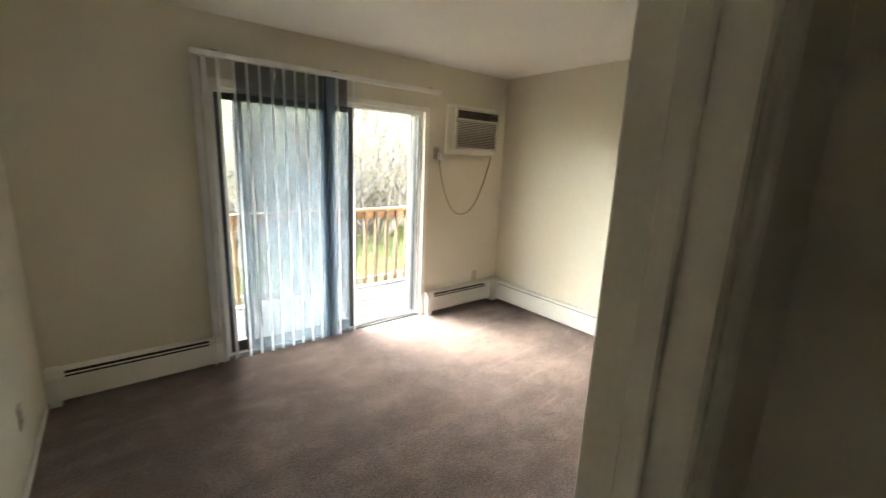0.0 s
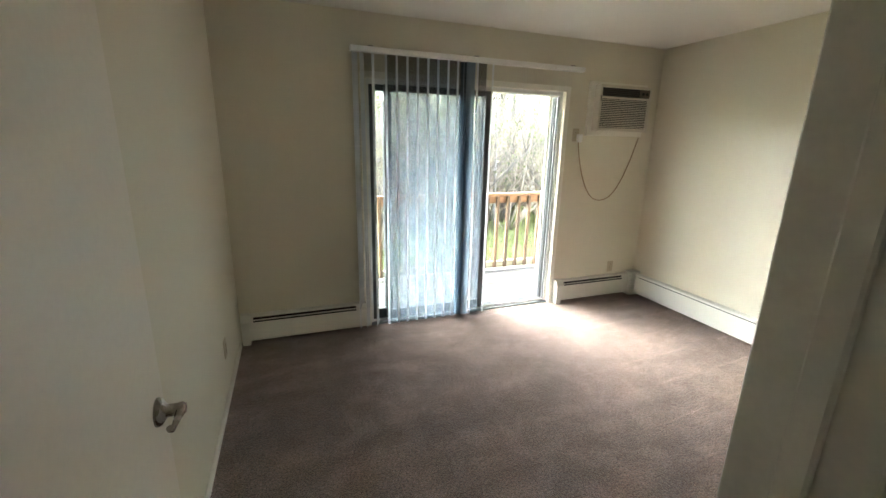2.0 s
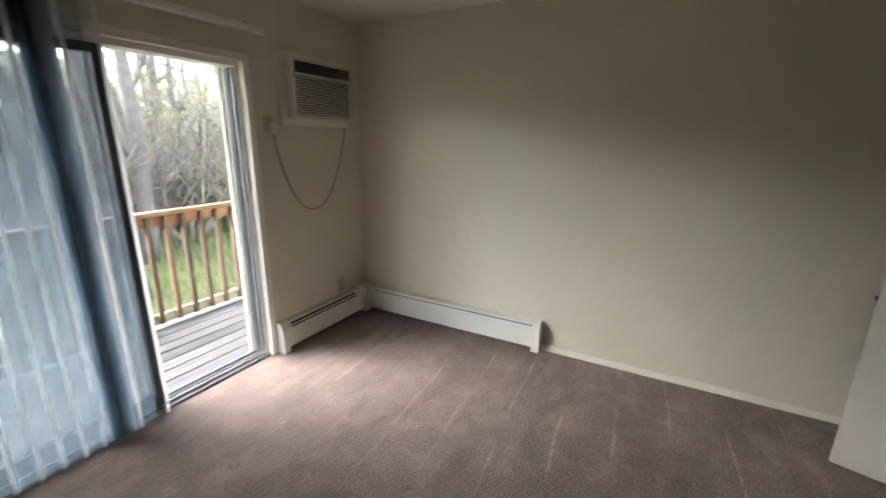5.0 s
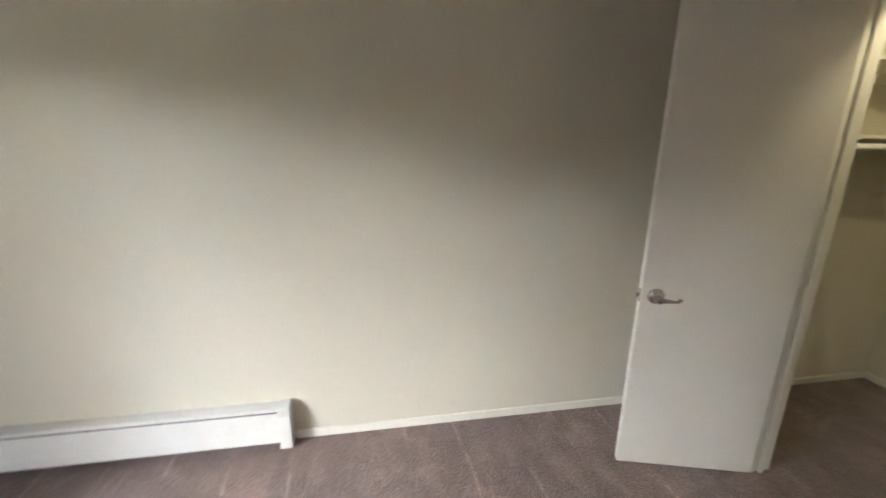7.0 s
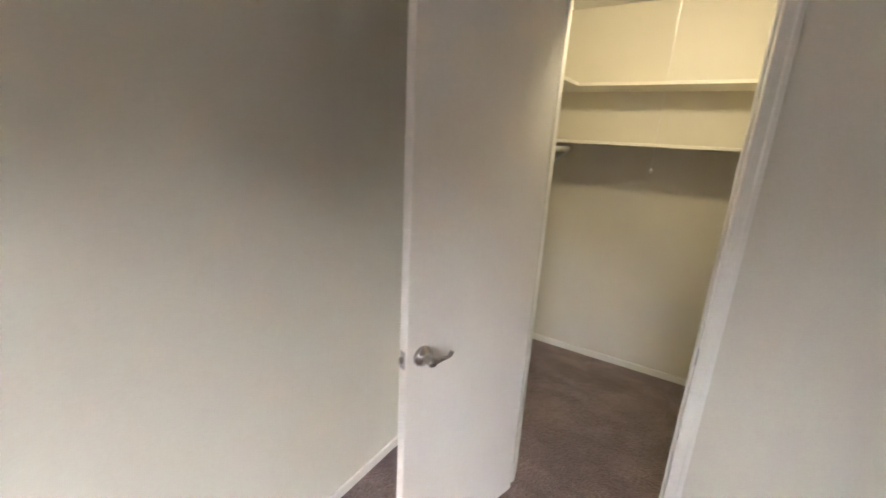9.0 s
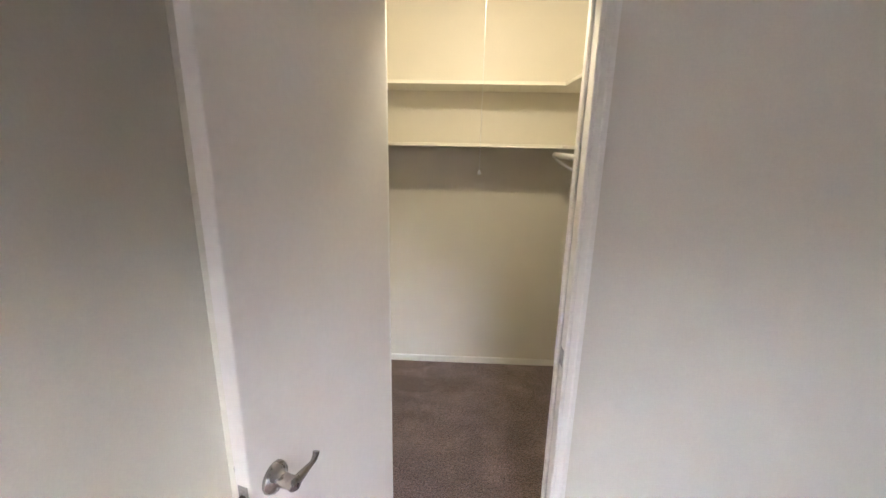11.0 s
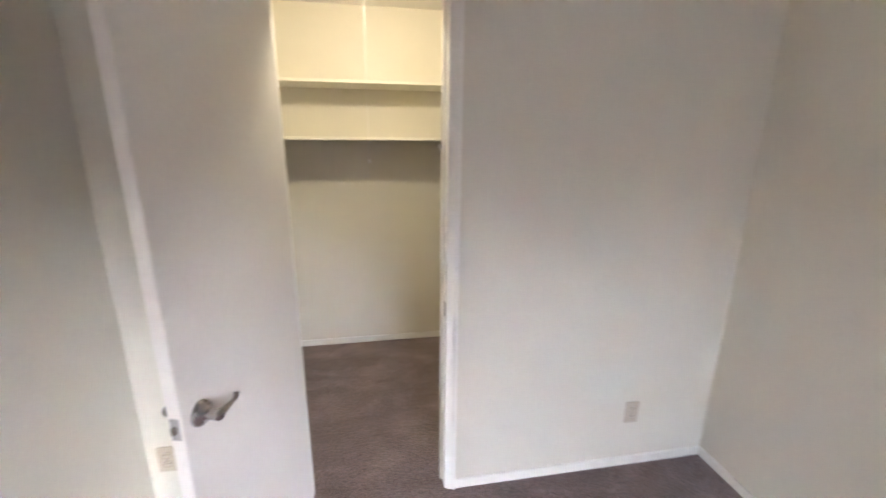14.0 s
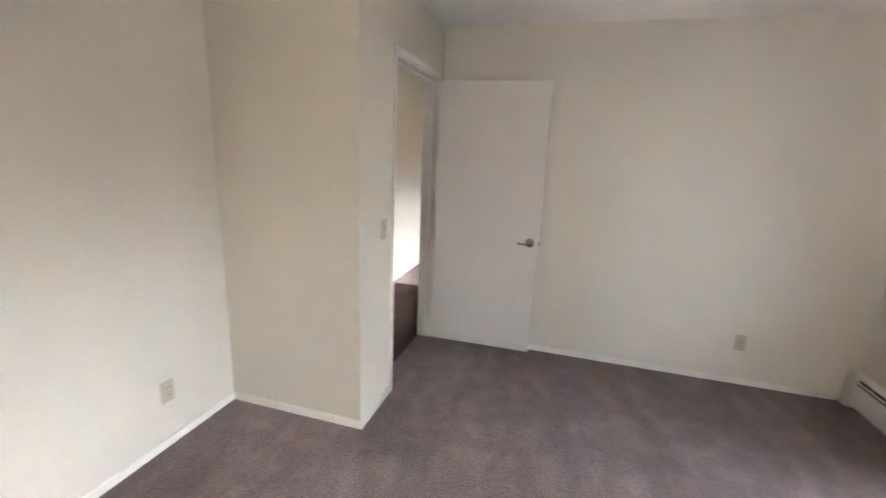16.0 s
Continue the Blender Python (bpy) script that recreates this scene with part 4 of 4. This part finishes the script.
def leaf_cloud(verts, faces, centre, spread, count, size, r):
    for _ in range(count):
        c = Vector(centre) + Vector((r.gauss(0, spread), r.gauss(0, spread), r.gauss(0, spread * 0.8)))
        a = Vector((r.uniform(-1, 1), r.uniform(-1, 1), r.uniform(-1, 1))).normalized()
        b = a.cross(Vector((r.uniform(-1, 1), r.uniform(-1, 1), r.uniform(-1, 1)))).normalized()
        s = size * r.uniform(0.6, 1.4)
        k = len(verts)
        verts += [c - a * s, c + b * s * 0.45, c + a * s, c - b * s * 0.45]
        faces.append((k, k + 1, k + 2, k + 3))


def raw_mesh(name, verts, faces, mat_l):
    me = bpy.data.meshes.new(name)
    me.from_pydata([tuple(v) for v in verts], [], faces)
    me.materials.append(mat_l)
    return me


def grow(bm, start, way, length, radius, depth, tips, r, segs):
    """One limb with its side branches."""
    pts, rad, p, w = [Vector(start)], [radius], Vector(start), Vector(way).normalized()
    steps = 5
    for i in range(steps):
        w = (w + Vector((r.uniform(-1, 1), r.uniform(-1, 1), r.uniform(-0.5, 0.9))) * 0.17).normalized()
        p = p + w * (length / steps)
        pts.append(p.copy())
        rad.append(radius * (1 - 0.75 * (i + 1) / steps))
    tube(bm, pts, rad, segs)
    tips.append(pts[-1])
    if depth == 0:
        return
    for k in range(r.randint(3, 5)):
        j = r.randint(2, steps - 1)
        side = Vector((r.uniform(-1, 1), r.uniform(-1, 1), r.uniform(0.0, 0.9))).normalized()
        grow(bm, pts[j], (w * 0.5 + side).normalized(), length * r.uniform(0.38, 0.62), rad[j] * 0.62, depth - 1, tips, r, max(segs - 2, 4))


def tree(x, y, height, radius, leaves, seed, label):
    r = random.Random(seed)
    t = thing("tree", pose(x, y, hill(x, y) - 0.1), label, "tree", "woodland trees")
    tips, trunk, limbs = [], bmesh.new(), bmesh.new()
    pts, rad, p = [], [], Vector((0, 0, 0))
    lean = Vector((r.uniform(-0.12, 0.12), r.uniform(-0.08, 0.08), 1))
    for i in range(9):
        pts.append(p.copy())
        rad.append(radius * (1.25 if i == 0 else 1.0) * (1 - 0.085 * i))
        p = p + (lean + Vector((r.uniform(-0.1, 0.1), r.uniform(-0.1, 0.1), 0))) * height / 8
    tube(trunk, pts, rad, 10)
    part("trunk", trunk, BARK, t)
    for k in range(r.randint(8, 11)):
        j = r.randint(2, 8)
        side = Vector((r.uniform(-1, 1), r.uniform(-1, 1), r.uniform(0.15, 0.9))).normalized()
        grow(limbs, pts[j], side, height * r.uniform(0.22, 0.42), rad[j] * 0.45, 2, tips, r, 6)
    part("branchwork", limbs, BARK if radius > 0.1 else TWIG, t, "bare branching limbs")
    if leaves:
        verts, faces = [], []
        for tip in tips:
            leaf_cloud(verts, faces, tip, 0.28, leaves, 0.05, r)
        part("crown", raw_mesh("crown", verts, faces, LEAF), None, t, "sparse young green leaves")
    return t


def shrub(x, y, size, leaves, seed, mat_s, label):
    r = random.Random(seed)
    s = thing("shrub", pose(x, y, hill(x, y) - 0.05), label, "shrub", "shrubs on the slope")
    stems, tips = bmesh.new(), []
    for k in range(9):
        a = r.uniform(0, 6.283)
        grow(stems, (0.15 * math.cos(a), 0.15 * math.sin(a), 0), (0.55 * math.cos(a), 0.55 * math.sin(a), r.uniform(0.5, 1.2)), size * r.uniform(0.7, 1.2), 0.022 * size / 1.8, 2, tips, r, 5)
    part("twigwork", stems, mat_s, s, "tangled pale bare stems")
    if leaves:
        verts, faces = [], []
        for tip in tips:
            leaf_cloud(verts, faces, tip, 0.22, leaves, 0.045, r)
        part("foliage", raw_mesh("foliage", verts, faces, LEAF), None, s, "fresh green leaves")
    return s


for i, (x, y, h, rad, lv) in enumerate(((5.2, 11.0, 9.0, 0.16, 0), (6.6, 13.5, 10.0, 0.20, 0), (3.0, 14.0, 9.0, 0.13, 0), (9.5, 12.0, 9.0, 0.15, 1), (1.0, 16.0, 10.0, 0.16, 1),
                                        (8.0, 17.0, 11.0, 0.20, 1), (12.5, 16.0, 10.0, 0.16, 1), (4.6, 19.0, 11.0, 0.15, 1), (-2.0, 19.0, 11.0, 0.18, 2), (15.0, 14.0, 10.0, 0.17, 1),
                                        (10.5, 21.0, 12.0, 0.18, 2), (18.0, 19.0, 11.0, 0.19, 2), (6.5, 24.0, 13.0, 0.2, 2), (1.5, 24.0, 13.0, 0.2, 2), (14.0, 25.0, 13.0, 0.2, 2), (22.0, 15.0, 12.0, 0.2, 2))):
    tree(x, y, h, rad, lv, 100 + i, "bare grey tree with first spring leaves" if lv else "bare grey tree with forked limbs")
for i in range(16):
    x, y = -3.5 + 1.5 * i + rng.uniform(-0.7, 0.7), rng.uniform(13, 25)
    tree(x, y, rng.uniform(7, 11), rng.uniform(0.05, 0.085), rng.choice((0, 0, 1)), 200 + i, "thin pale bare sapling among the brush")
for i in range(18):
    x, y = 2.0 + 1.1 * i + rng.uniform(-0.6, 0.6), rng.uniform(14, 30)
    tree(x, y, rng.uniform(6, 9), rng.uniform(0.04, 0.07), rng.choice((0, 1, 1)), 240 + i, "thin pale bare sapling among the brush")
for i in range(52):
    x, y = rng.uniform(-1, 20), rng.uniform(11.5, 20)
    shrub(x, y, rng.uniform(1.8, 4.2), rng.choice((0, 0, 0, 1, 2, 3)), 300 + i, TWIG, "tangled leggy shrub with pale bare stems")

wood = [tree(-6.0 + 9.0 * i, 27.0 + 2.0 * (i % 2), 10.0 + i, 0.13 + 0.02 * i, 0, 500 + i, "bare grey tree on the wooded slope") for i in range(4)]
for i in range(56):
    far = wood[i % 4]
    x, y = -34 + 1.4 * i + rng.uniform(-1.5, 1.5), rng.uniform(23, 42)
    copy_thing(far, pose(x, y, hill(x, y) - 0.1, 0, 0, rng.uniform(0, 360)))
thicket = [shrub(6.5 + 1.6 * i, 15.0 + 1.3 * (i % 3), 3.6 + 0.4 * (i % 3), i % 3, 600 + i, TWIG if i % 2 else BARK, "dense tangled bare thicket with pale stems") for i in range(5)]
for i in range(54):
    x, y = -4.0 + 0.42 * i + rng.uniform(-0.8, 0.8), rng.uniform(14, 24)
    copy_thing(thicket[i % 5], pose(x, y, hill(x, y) - 0.05, 0, 0, rng.uniform(0, 360)))
for i in range(16):
    x, y = rng.uniform(-8, 34), rng.uniform(20, 34)
    shrub(x, y, rng.uniform(3.0, 5.5), rng.choice((0, 1, 2, 3)), 400 + i, BARK, "tall bare bush on the wooded slope")

verts, faces = [], []
for _ in range(42000):
    d = rng.random() ** 1.6
    x, y = rng.uniform(-3, 16), 6.6 + 15 * d
    z = hill(x, y)
    a = rng.uniform(0, 6.283)
    h, w = rng.uniform(0.10, 0.34), rng.uniform(0.008, 0.018)
    k = len(verts)
    verts += [Vector((x - w * math.cos(a), y - w * math.sin(a), z - 0.02)), Vector((x + w * math.cos(a), y + w * math.sin(a), z - 0.02)), Vector((x + rng.uniform(-0.1, 0.1), y + rng.uniform(-0.1, 0.1), z + h))]
    faces.append((k, k + 1, k + 2))
tagged(new("grass", raw_mesh("grass", verts, faces, GRASS)), "long fresh green spring grass on the slope", "grass", "", "stuff")
